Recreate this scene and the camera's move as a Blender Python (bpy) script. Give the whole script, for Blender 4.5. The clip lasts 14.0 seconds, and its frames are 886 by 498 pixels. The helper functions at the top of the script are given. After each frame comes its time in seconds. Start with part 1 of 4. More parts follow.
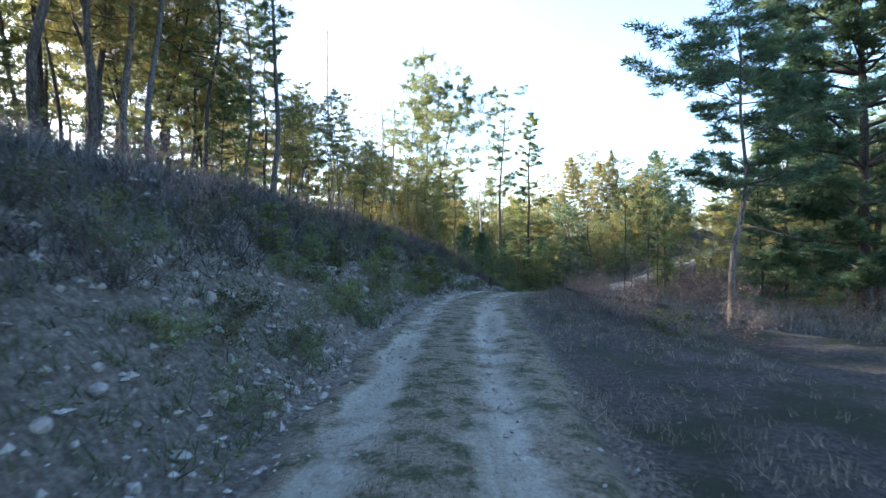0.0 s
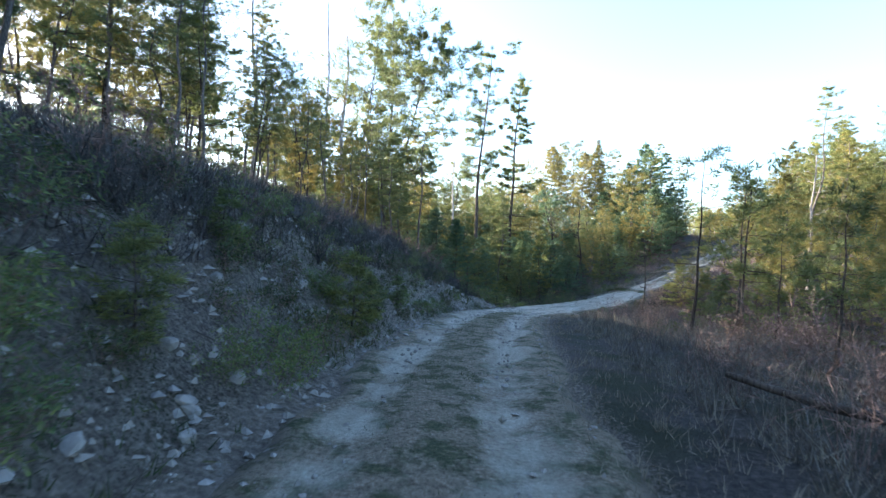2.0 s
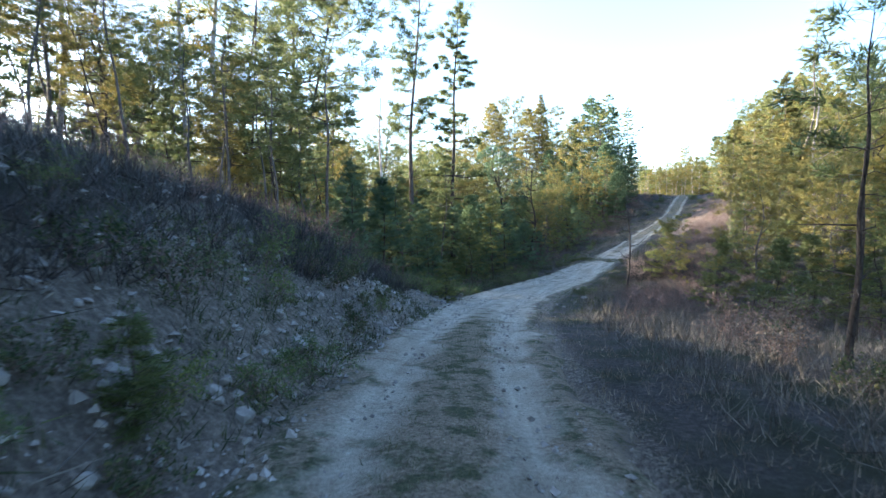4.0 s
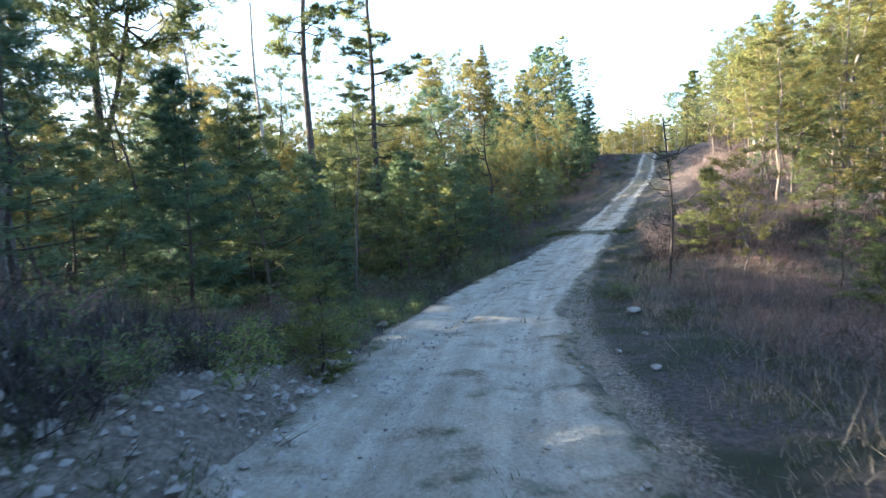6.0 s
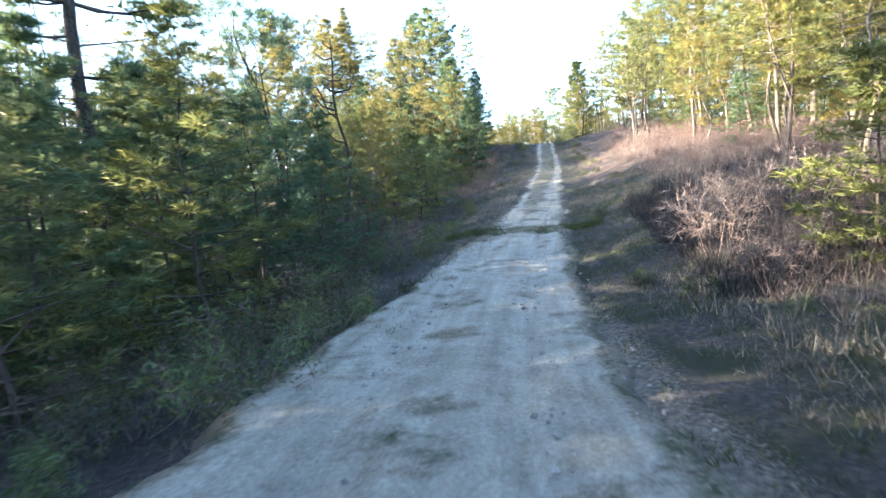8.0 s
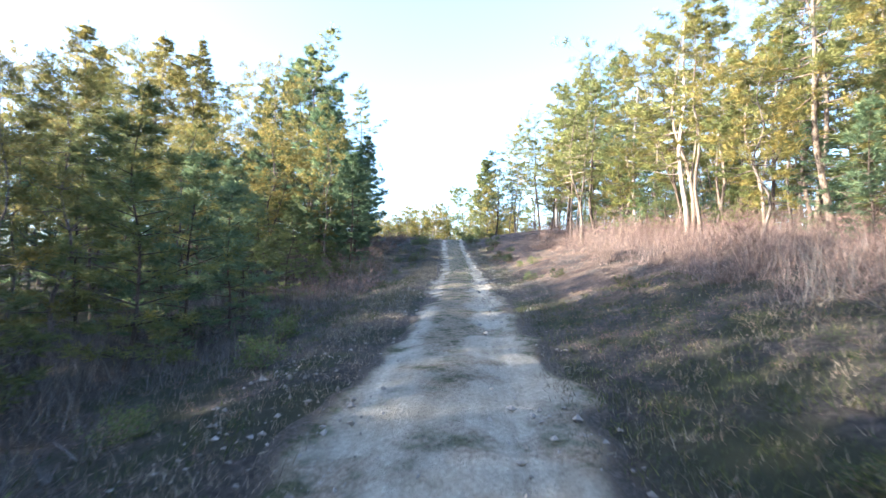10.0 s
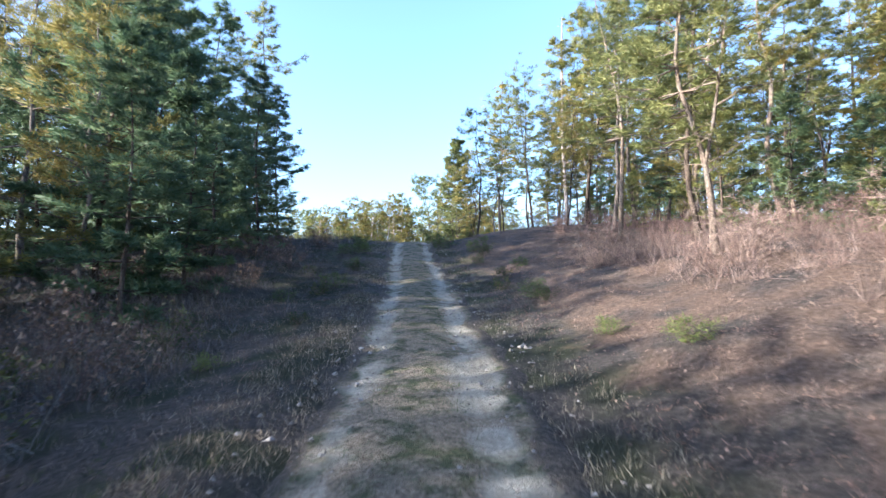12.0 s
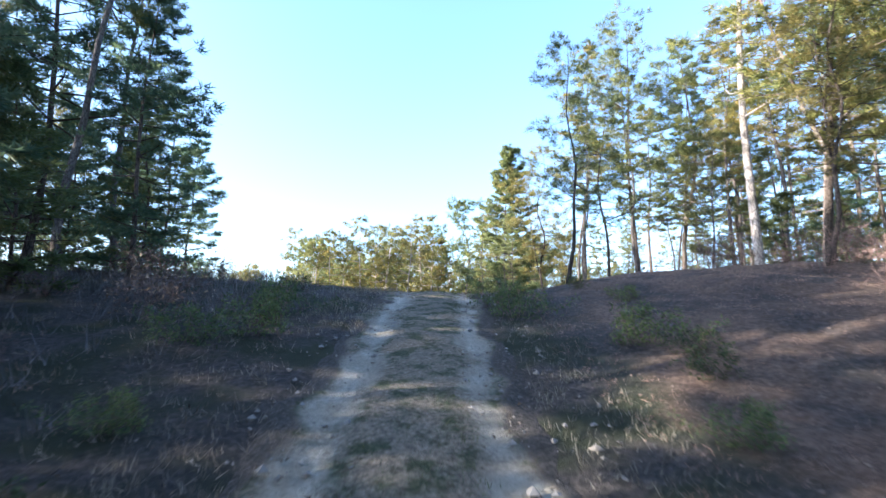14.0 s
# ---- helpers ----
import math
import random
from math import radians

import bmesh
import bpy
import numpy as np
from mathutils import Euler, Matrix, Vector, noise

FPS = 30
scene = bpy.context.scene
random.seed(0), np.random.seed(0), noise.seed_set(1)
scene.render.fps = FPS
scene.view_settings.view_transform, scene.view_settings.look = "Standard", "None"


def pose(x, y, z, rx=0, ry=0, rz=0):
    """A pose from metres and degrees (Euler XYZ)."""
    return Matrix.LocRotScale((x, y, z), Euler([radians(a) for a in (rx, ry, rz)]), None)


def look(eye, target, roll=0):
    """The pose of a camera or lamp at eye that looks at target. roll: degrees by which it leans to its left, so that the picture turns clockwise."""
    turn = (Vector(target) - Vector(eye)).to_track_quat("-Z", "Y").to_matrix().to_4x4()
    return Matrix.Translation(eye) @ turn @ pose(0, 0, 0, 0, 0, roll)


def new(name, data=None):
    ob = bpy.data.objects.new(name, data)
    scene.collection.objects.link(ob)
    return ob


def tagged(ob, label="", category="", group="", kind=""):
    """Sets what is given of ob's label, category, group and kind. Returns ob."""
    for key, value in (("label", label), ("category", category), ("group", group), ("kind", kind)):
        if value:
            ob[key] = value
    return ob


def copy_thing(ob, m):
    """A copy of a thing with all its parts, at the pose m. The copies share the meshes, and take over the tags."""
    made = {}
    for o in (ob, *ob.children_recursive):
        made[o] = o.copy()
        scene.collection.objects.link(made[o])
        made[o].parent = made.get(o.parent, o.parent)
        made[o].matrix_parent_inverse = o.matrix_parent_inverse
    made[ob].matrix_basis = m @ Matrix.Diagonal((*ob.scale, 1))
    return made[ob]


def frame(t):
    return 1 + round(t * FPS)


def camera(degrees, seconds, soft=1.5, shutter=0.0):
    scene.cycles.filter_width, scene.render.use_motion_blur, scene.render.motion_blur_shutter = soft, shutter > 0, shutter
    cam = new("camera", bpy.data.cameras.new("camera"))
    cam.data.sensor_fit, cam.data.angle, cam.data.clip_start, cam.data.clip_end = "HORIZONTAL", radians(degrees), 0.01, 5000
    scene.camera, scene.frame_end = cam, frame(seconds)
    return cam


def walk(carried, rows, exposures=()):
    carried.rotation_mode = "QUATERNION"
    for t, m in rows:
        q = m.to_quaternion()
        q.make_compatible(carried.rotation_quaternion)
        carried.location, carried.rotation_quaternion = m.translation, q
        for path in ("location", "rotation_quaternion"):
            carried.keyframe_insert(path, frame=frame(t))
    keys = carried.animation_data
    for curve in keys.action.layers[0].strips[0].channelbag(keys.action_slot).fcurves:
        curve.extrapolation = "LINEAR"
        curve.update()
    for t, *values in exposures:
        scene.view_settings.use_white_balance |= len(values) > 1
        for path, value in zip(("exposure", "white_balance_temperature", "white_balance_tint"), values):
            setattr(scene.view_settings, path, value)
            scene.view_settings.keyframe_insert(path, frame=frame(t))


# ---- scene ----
cam = camera(79.0, 14.0, soft=1.4, shutter=0.15)
# seconds, eye x y z, yaw, pitch, roll
PATH = [
    (0.0, 0.00, 0.00, 1.28, -0.05, 0.23, 0.13),
    (0.5, -0.00, 3.27, 1.23, -0.82, -0.74, -1.88),
    (1.0, 0.13, 6.51, 1.26, -2.11, -0.54, -1.63),
    (1.5, 0.29, 9.58, 1.34, -2.78, 0.34, -1.19),
    (2.0, 0.43, 12.42, 1.36, -3.69, -0.58, -2.99),
    (2.5, 0.71, 15.18, 1.35, -4.99, -1.56, -2.74),
    (3.0, 0.94, 17.54, 1.34, -6.48, -1.50, -2.23),
    (3.2, 1.03, 18.32, 1.33, -6.96, -1.22, -2.35),
    (3.7, 1.40, 20.69, 1.26, -9.09, -2.68, -0.85),
    (4.2, 1.96, 23.53, 1.13, -11.25, -3.68, -0.30),
    (4.7, 2.69, 26.69, 0.96, -12.81, -4.23, -0.46),
    (5.3, 3.75, 30.73, 0.70, -14.24, -4.35, 0.55),
    (5.5, 4.17, 32.08, 0.59, -15.19, -4.19, 2.58),
    (6.0, 5.24, 35.42, 0.26, -16.64, -5.46, 3.09),
    (6.5, 6.51, 38.82, -0.12, -19.78, -5.62, 3.96),
    (7.0, 7.95, 42.11, -0.51, -22.97, -6.61, 4.35),
    (7.5, 9.64, 45.62, -0.81, -25.66, -4.65, 3.57),
    (8.0, 11.58, 49.23, -1.11, -29.59, -5.15, 4.02),
    (8.5, 14.08, 52.79, -1.24, -35.09, -2.59, 3.97),
    (9.0, 16.48, 55.98, -1.34, -37.97, -0.56, 3.23),
    (9.2, 17.36, 57.14, -1.35, -38.57, -0.17, 0.90),
    (9.7, 19.77, 60.03, -1.13, -40.03, 3.89, -0.62),
    (10.2, 22.40, 63.01, -0.70, -40.97, 6.02, -0.51),
    (10.7, 25.22, 66.11, -0.21, -41.41, 6.70, -0.50),
    (11.3, 28.87, 70.02, 0.51, -42.77, 5.33, 0.15),
    (11.5, 30.15, 71.39, 0.77, -44.26, 5.15, 1.59),
    (12.0, 33.37, 74.83, 1.36, -44.22, 5.32, 0.56),
    (12.5, 36.52, 78.13, 1.87, -43.42, 5.09, -1.71),
    (13.0, 39.53, 81.44, 2.35, -42.49, 5.76, -1.28),
    (13.5, 42.52, 84.69, 2.87, -41.22, 7.18, 1.23),
    (14.0, 45.30, 88.03, 3.61, -40.46, 9.36, -1.51),
]
walk(cam, [(t, pose(x, y, z, 90 + p, r, yaw)) for t, x, y, z, yaw, p, r in PATH],
     exposures=[(0.0, 2.55, 5500, 10), (3.2, 2.5, 5400, 8), (5.3, 2.65, 5550, 10), (6.5, 2.85, 5550, 8), (7.3, 3.0, 5550, 8), (8.0, 3.15, 5600, 9), (9.2, 3.15, 5600, 11), (11.3, 2.12, 5250, 13), (12.5, 2.2, 5200, 13), (14.0, 2.35, 5200, 13)])

# ---- light ----
SUN_AZ, SUN_EL = radians(-65), radians(16.5)          # azimuth from +y towards +x
world = bpy.data.worlds.new("world")
scene.world = world
world.use_nodes = True
wn = world.node_tree
sky = wn.nodes.new("ShaderNodeTexSky")
sky.sky_type, sky.sun_disc = "NISHITA", False
sky.sun_elevation, sky.sun_rotation = SUN_EL, SUN_AZ
sky.altitude, sky.air_density, sky.dust_density, sky.ozone_density = 100, 1.0, 2.4, 1.5
wn.nodes["Background"].inputs["Strength"].default_value = 0.15
wn.links.new(sky.outputs[0], wn.nodes["Background"].inputs["Color"])
sun_data = bpy.data.lights.new("sun", "SUN")
sun_data.energy, sun_data.angle, sun_data.color = 5.0, radians(0.6), (1.0, 0.81, 0.57)
sun = new("sun", sun_data)
sun_dir = Vector((math.sin(SUN_AZ) * math.cos(SUN_EL), math.cos(SUN_AZ) * math.cos(SUN_EL), math.sin(SUN_EL)))
sun.matrix_basis = look(sun_dir * 300, (0, 0, 0))


# ---- materials ----
def shader(name):
    m = bpy.data.materials.new(name)
    m.use_nodes = True
    return m, m.node_tree, m.node_tree.nodes["Principled BSDF"]


def put(tree, kind, **sockets):
    n = tree.nodes.new(kind)
    for key, value in sockets.items():
        n.inputs[key.replace("_", " ")].default_value = value
    return n


def noise_of(tree, scale, detail=5, rough=0.55, stretch=(1, 1, 1)):
    co = tree.nodes.new("ShaderNodeTexCoord")
    mp = tree.nodes.new("ShaderNodeMapping")
    mp.inputs["Scale"].default_value = stretch
    n = put(tree, "ShaderNodeTexNoise", Scale=scale, Detail=detail, Roughness=rough)
    tree.links.new(co.outputs["Object"], mp.inputs[0])
    tree.links.new(mp.outputs[0], n.inputs["Vector"])
    return n


def ramp(tree, source, stops):
    r = tree.nodes.new("ShaderNodeValToRGB")
    r.color_ramp.elements[0].position, r.color_ramp.elements[0].color = stops[0][0], (*stops[0][1], 1)
    r.color_ramp.elements[1].position, r.color_ramp.elements[1].color = stops[-1][0], (*stops[-1][1], 1)
    for at, colour in stops[1:-1]:
        e = r.color_ramp.elements.new(at)
        e.color = (*colour, 1)
    tree.links.new(source, r.inputs[0])
    return r


def blend(tree, factor, a, b, how="MIX"):
    m = tree.nodes.new("ShaderNodeMix")
    m.data_type, m.blend_type = "RGBA", how
    for socket, value in ((m.inputs[0], factor), (m.inputs[6], a), (m.inputs[7], b)):
        if isinstance(value, (int, float)):
            socket.default_value = value
        elif isinstance(value, tuple):
            socket.default_value = (*value, 1)
        else:
            tree.links.new(value, socket)
    return m.outputs[2]


def relief(tree, bsdf, source, strength, distance):
    b = put(tree, "ShaderNodeBump", Strength=strength, Distance=distance)
    tree.links.new(source, b.inputs["Height"])
    tree.links.new(b.outputs[0], bsdf.inputs["Normal"])


def earth_material(name, stops, fine, coarse, second, patch, bump=0.05):
    m, t, b = shader(name)
    n1, n2, n3 = noise_of(t, fine, 8, 0.65), noise_of(t, coarse, 6), noise_of(t, patch, 4)
    c1 = ramp(t, n1.outputs[0], stops)
    mask = ramp(t, n2.outputs[0], [(0.45, (0, 0, 0)), (0.62, (1, 1, 1))])
    c2 = blend(t, mask.outputs[0], c1.outputs[0], second)
    tone = ramp(t, n3.outputs[0], [(0.3, (0.7, 0.7, 0.7)), (0.7, (1.2, 1.2, 1.2))])
    t.links.new(blend(t, 1.0, c2, tone.outputs[0], "MULTIPLY"), b.inputs["Base Color"])
    b.inputs["Roughness"].default_value = 0.95
    b.inputs["Specular IOR Level"].default_value = 0.2
    relief(t, b, n1.outputs[0], 0.8, bump)
    return m


def bark_material(name, dark, light, rough=0.9, lichen=None):
    m, t, b = shader(name)
    n1 = noise_of(t, 9, 8, 0.7, (1, 1, 0.16))
    n2 = noise_of(t, 1.3, 4)
    info = t.nodes.new("ShaderNodeObjectInfo")
    c = ramp(t, n1.outputs[0], [(0.3, dark), (0.7, light)]).outputs[0]
    if lichen:
        mask = ramp(t, n2.outputs[0], [(0.48, (0, 0, 0)), (0.6, (1, 1, 1))])
        c = blend(t, mask.outputs[0], c, lichen)
    co, mp = t.nodes.new("ShaderNodeTexCoord"), t.nodes.new("ShaderNodeMapping")
    mp.inputs["Scale"].default_value = (1, 1, 0.3)
    plate = put(t, "ShaderNodeTexVoronoi", Scale=16.0)
    plate.feature = "DISTANCE_TO_EDGE"
    t.links.new(co.outputs["Object"], mp.inputs[0])
    t.links.new(mp.outputs[0], plate.inputs["Vector"])
    cracks = ramp(t, plate.outputs["Distance"], [(0.0, (0.3, 0.28, 0.26)), (0.16, (1.0, 1.0, 1.0))])
    c = blend(t, 0.85, c, cracks.outputs[0], "MULTIPLY")
    tone = ramp(t, info.outputs["Random"], [(0.0, (0.75, 0.75, 0.75)), (1.0, (1.25, 1.2, 1.15))])
    t.links.new(blend(t, 1.0, c, tone.outputs[0], "MULTIPLY"), b.inputs["Base Color"])
    b.inputs["Roughness"].default_value = rough
    b.inputs["Specular IOR Level"].default_value = 0.25
    relief(t, b, n1.outputs[0], 0.9, 0.03)
    return m


def leaf_material(name, stops, translucent=0.3, rough=0.6, tufts=False):
    """Needles and leaves: each tuft or leaf and each plant takes its own tone."""
    m, t, b = shader(name)
    geo, info = t.nodes.new("ShaderNodeNewGeometry"), t.nodes.new("ShaderNodeObjectInfo")
    pick = geo.outputs["Random Per Island"]
    if tufts:
        at = t.nodes.new("ShaderNodeAttribute")
        at.attribute_name = "tone"
        pick = at.outputs["Fac"]
    c = ramp(t, pick, stops).outputs[0]
    tone = ramp(t, info.outputs["Random"], [(0.0, (0.75, 0.82, 0.8)), (0.5, (1.0, 1.0, 1.0)), (1.0, (1.2, 1.12, 0.9))])
    colour = blend(t, 1.0, c, tone.outputs[0], "MULTIPLY")
    t.links.new(colour, b.inputs["Base Color"])
    b.inputs["Roughness"].default_value = rough
    b.inputs["Specular IOR Level"].default_value = 0.3
    tr = t.nodes.new("ShaderNodeBsdfTranslucent")
    t.links.new(colour, tr.inputs["Color"])
    mix = t.nodes.new("ShaderNodeMixShader")
    mix.inputs[0].default_value = translucent
    t.links.new(b.outputs[0], mix.inputs[1])
    t.links.new(tr.outputs[0], mix.inputs[2])
    t.links.new(mix.outputs[0], t.nodes["Material Output"].inputs["Surface"])
    return m


def mixed_ground():
    """Leaf litter and heath soil, giving way to stony soil where the attribute says so."""
    m, t, b = shader("forest_floor")
    n1, n2, n3, n4 = noise_of(t, 13.0, 10, 0.75), noise_of(t, 0.8, 6), noise_of(t, 0.13, 4), noise_of(t, 28.0, 6, 0.7)
    litter = ramp(t, n1.outputs[0], [(0.28, (0.022, 0.021, 0.020)), (0.47, (0.060, 0.056, 0.052)), (0.6, (0.105, 0.096, 0.088)), (0.78, (0.24, 0.21, 0.185))])
    moss = ramp(t, n2.outputs[0], [(0.46, (0, 0, 0)), (0.6, (1, 1, 1))])
    litter = blend(t, moss.outputs[0], litter.outputs[0], (0.040, 0.047, 0.028))
    stone = ramp(t, n1.outputs[0], [(0.3, (0.06, 0.053, 0.043)), (0.48, (0.16, 0.144, 0.12)), (0.6, (0.27, 0.247, 0.212)), (0.75, (0.46, 0.43, 0.385))])
    at = t.nodes.new("ShaderNodeAttribute")
    at.attribute_name = "stony"
    add = t.nodes.new("ShaderNodeMath")
    add.operation = "ADD"
    half = t.nodes.new("ShaderNodeMath")
    half.operation, half.inputs[1].default_value = "MULTIPLY_ADD", 1.6
    half.inputs[2].default_value = -0.8
    t.links.new(n4.outputs[0], half.inputs[0])
    t.links.new(at.outputs["Fac"], add.inputs[0])
    t.links.new(half.outputs[0], add.inputs[1])
    edge = ramp(t, add.outputs[0], [(0.4, (0, 0, 0)), (0.6, (1, 1, 1))])
    duff_at = t.nodes.new("ShaderNodeAttribute")
    duff_at.attribute_name = "duff"
    duff = ramp(t, n1.outputs[0], [(0.28, (0.06, 0.042, 0.034)), (0.47, (0.17, 0.12, 0.095)), (0.6, (0.26, 0.188, 0.15)), (0.78, (0.4, 0.305, 0.25))])
    patches = t.nodes.new("ShaderNodeMath")
    patches.operation = "MULTIPLY_ADD"
    patches.inputs[1].default_value = 0.88
    t.links.new(n2.outputs[0], patches.inputs[0])
    t.links.new(duff_at.outputs["Fac"], patches.inputs[2])
    duff_mask = ramp(t, patches.outputs[0], [(0.8, (0, 0, 0)), (0.97, (0.75, 0.75, 0.75))])
    litter = blend(t, duff_mask.outputs[0], litter, duff.outputs[0])
    c = blend(t, edge.outputs[0], litter, stone.outputs[0])
    tone = ramp(t, n3.outputs[0], [(0.3, (0.7, 0.7, 0.72)), (0.7, (1.25, 1.18, 1.12))])
    t.links.new(blend(t, 1.0, c, tone.outputs[0], "MULTIPLY"), b.inputs["Base Color"])
    b.inputs["Roughness"].default_value = 0.95
    b.inputs["Specular IOR Level"].default_value = 0.15
    relief(t, b, n1.outputs[0], 1.0, 0.12)
    return m


M_GROUND = mixed_ground()
def gravel_material():
    """Pale gravel, streaked along the wheel ruts by the attribute that runs along the track."""
    m, t, b = shader("gravel")
    at = t.nodes.new("ShaderNodeAttribute")
    at.attribute_name = "along"
    streak = put(t, "ShaderNodeTexNoise", Scale=1.0, Detail=6, Roughness=0.6)
    t.links.new(at.outputs["Vector"], streak.inputs["Vector"])
    n1, n2, n3 = noise_of(t, 22.0, 8, 0.7), noise_of(t, 1.1, 6), noise_of(t, 60.0, 4, 0.6)
    grit = ramp(t, n1.outputs[0], [(0.26, (0.165, 0.152, 0.124)), (0.42, (0.32, 0.3, 0.248)), (0.58, (0.4, 0.378, 0.316)), (0.74, (0.55, 0.522, 0.45))])
    lines = ramp(t, streak.outputs[0], [(0.3, (0.74, 0.73, 0.71)), (0.5, (0.98, 0.98, 0.97)), (0.7, (1.18, 1.18, 1.18))])
    stains = ramp(t, n2.outputs[0], [(0.35, (0.72, 0.70, 0.66)), (0.55, (1.05, 1.05, 1.05))])
    c = blend(t, 1.0, grit.outputs[0], lines.outputs[0], "MULTIPLY")
    c = blend(t, 0.8, c, stains.outputs[0], "MULTIPLY")
    split = t.nodes.new("ShaderNodeSeparateXYZ")
    t.links.new(at.outputs["Vector"], split.inputs[0])
    soil = ramp(t, n1.outputs[0], [(0.3, (0.075, 0.06, 0.042)), (0.5, (0.19, 0.16, 0.118)), (0.72, (0.36, 0.315, 0.245))])
    n4 = noise_of(t, 3.2, 6, 0.65)
    turf = ramp(t, n1.outputs[0], [(0.3, (0.024, 0.03, 0.016)), (0.5, (0.066, 0.076, 0.04)), (0.72, (0.15, 0.15, 0.085))])
    matted = ramp(t, n4.outputs[0], [(0.47, (0, 0, 0)), (0.6, (1, 1, 1))])
    soil_mix = blend(t, matted.outputs[0], soil.outputs[0], turf.outputs[0])
    wear = t.nodes.new("ShaderNodeMath")
    wear.operation = "MULTIPLY_ADD"
    wear.inputs[1].default_value = 1.4
    t.links.new(n2.outputs[0], wear.inputs[0])
    t.links.new(split.outputs[2], wear.inputs[2])
    mask = ramp(t, wear.outputs[0], [(0.75, (0, 0, 0)), (1.15, (1, 1, 1))])
    rim = t.nodes.new("ShaderNodeAttribute")
    rim.attribute_name = "rim"
    fray = t.nodes.new("ShaderNodeMath")
    fray.operation = "MULTIPLY_ADD"
    fray.inputs[1].default_value = 1.1
    t.links.new(n1.outputs[0], fray.inputs[0])
    t.links.new(rim.outputs["Fac"], fray.inputs[2])
    rim_mask = ramp(t, fray.outputs[0], [(0.85, (0, 0, 0)), (1.25, (1, 1, 1))])
    leaf_soil = ramp(t, n1.outputs[0], [(0.3, (0.028, 0.026, 0.022)), (0.5, (0.072, 0.064, 0.054)), (0.75, (0.19, 0.165, 0.14))])
    c = blend(t, mask.outputs[0], c, soil_mix)
    t.links.new(blend(t, rim_mask.outputs[0], c, leaf_soil.outputs[0]), b.inputs["Base Color"])
    b.inputs["Roughness"].default_value = 0.95
    b.inputs["Specular IOR Level"].default_value = 0.15
    relief(t, b, n1.outputs[0], 1.0, 0.07)
    return m


M_ROAD = gravel_material()
M_BARK = bark_material("pine_bark", (0.032, 0.026, 0.021), (0.13, 0.105, 0.086))
M_BARK_PALE = bark_material("pale_bark", (0.05, 0.043, 0.038), (0.24, 0.215, 0.19), lichen=(0.12, 0.112, 0.104))
# lighter, warmer copy of the pine bark, with sunlight put into the colour
M_BARK_SUNLIT = bark_material("flaky_sunlit_bark", (0.085, 0.066, 0.052), (0.34, 0.28, 0.225), lichen=(0.2, 0.18, 0.155))
M_BARK_DARK = bark_material("dark_bark", (0.018, 0.015, 0.013), (0.085, 0.072, 0.062))
M_DEAD = bark_material("weathered_wood", (0.22, 0.19, 0.16), (0.50, 0.46, 0.41))
# also on the pines beyond the crest, as the tone of sunlit trunks
M_BIRCH = bark_material("birch_bark", (0.30, 0.27, 0.24), (0.62, 0.57, 0.52), lichen=(0.22, 0.2, 0.18))
M_TWIG = bark_material("twig_bark", (0.11, 0.078, 0.068), (0.3, 0.215, 0.19))
# pale dead twigs, made lighter still to carry sunlight in the colour
M_TWIG_SUNLIT = bark_material("sunlit_pale_twig_bark", (0.16, 0.125, 0.11), (0.42, 0.33, 0.29))
M_NEEDLE = leaf_material("pine_needles", [(0.0, (0.064, 0.088, 0.036)), (0.5, (0.14, 0.168, 0.06)), (1.0, (0.25, 0.25, 0.085))], 0.40, tufts=True)
M_NEEDLE_YELLOW = leaf_material("yellowish_needles", [(0.0, (0.098, 0.108, 0.033)), (0.4, (0.195, 0.182, 0.054)), (0.8, (0.27, 0.222, 0.066)), (1.0, (0.33, 0.247, 0.08))], 0.42, tufts=True)
M_NEEDLE_OLIVE = leaf_material("olive_needles", [(0.0, (0.075, 0.094, 0.034)), (0.5, (0.172, 0.19, 0.064)), (1.0, (0.3, 0.295, 0.105))], 0.4, tufts=True)
M_NEEDLE_BLUE = leaf_material("blue_green_needles", [(0.0, (0.052, 0.094, 0.056)), (0.6, (0.118, 0.18, 0.096)), (1.0, (0.21, 0.255, 0.115))], 0.40, tufts=True)
M_NEEDLE_LEAF = leaf_material("short_needles", [(0.0, (0.047, 0.074, 0.030)), (0.5, (0.095, 0.135, 0.046)), (1.0, (0.176, 0.196, 0.061))], 0.3)
M_HEATH = leaf_material("heath_twigs", [(0.0, (0.045, 0.042, 0.041)), (0.6, (0.10, 0.094, 0.09)), (1.0, (0.20, 0.183, 0.172))], 0.1)
# darker copy of the heath twigs, with shade put into the colour
M_HEATH_SHADED = leaf_material("shaded_heath", [(0.0, (0.016, 0.014, 0.014)), (0.6, (0.04, 0.036, 0.036)), (1.0, (0.085, 0.076, 0.074))], 0.1)
M_PINK = leaf_material("pinkish_dry_stalks", [(0.0, (0.09, 0.06, 0.055)), (0.5, (0.22, 0.148, 0.132)), (1.0, (0.37, 0.27, 0.24))], 0.25)
M_RUSSET = leaf_material("dry_leaves", [(0.0, (0.075, 0.055, 0.043)), (0.6, (0.16, 0.118, 0.094)), (1.0, (0.28, 0.215, 0.175))], 0.3)
M_GRASS = leaf_material("dry_grass", [(0.0, (0.085, 0.073, 0.054)), (0.6, (0.185, 0.16, 0.122)), (1.0, (0.31, 0.275, 0.22))], 0.3)
M_GREEN = leaf_material("low_green_leaves", [(0.0, (0.028, 0.044, 0.018)), (0.6, (0.06, 0.078, 0.028)), (1.0, (0.13, 0.13, 0.045))])
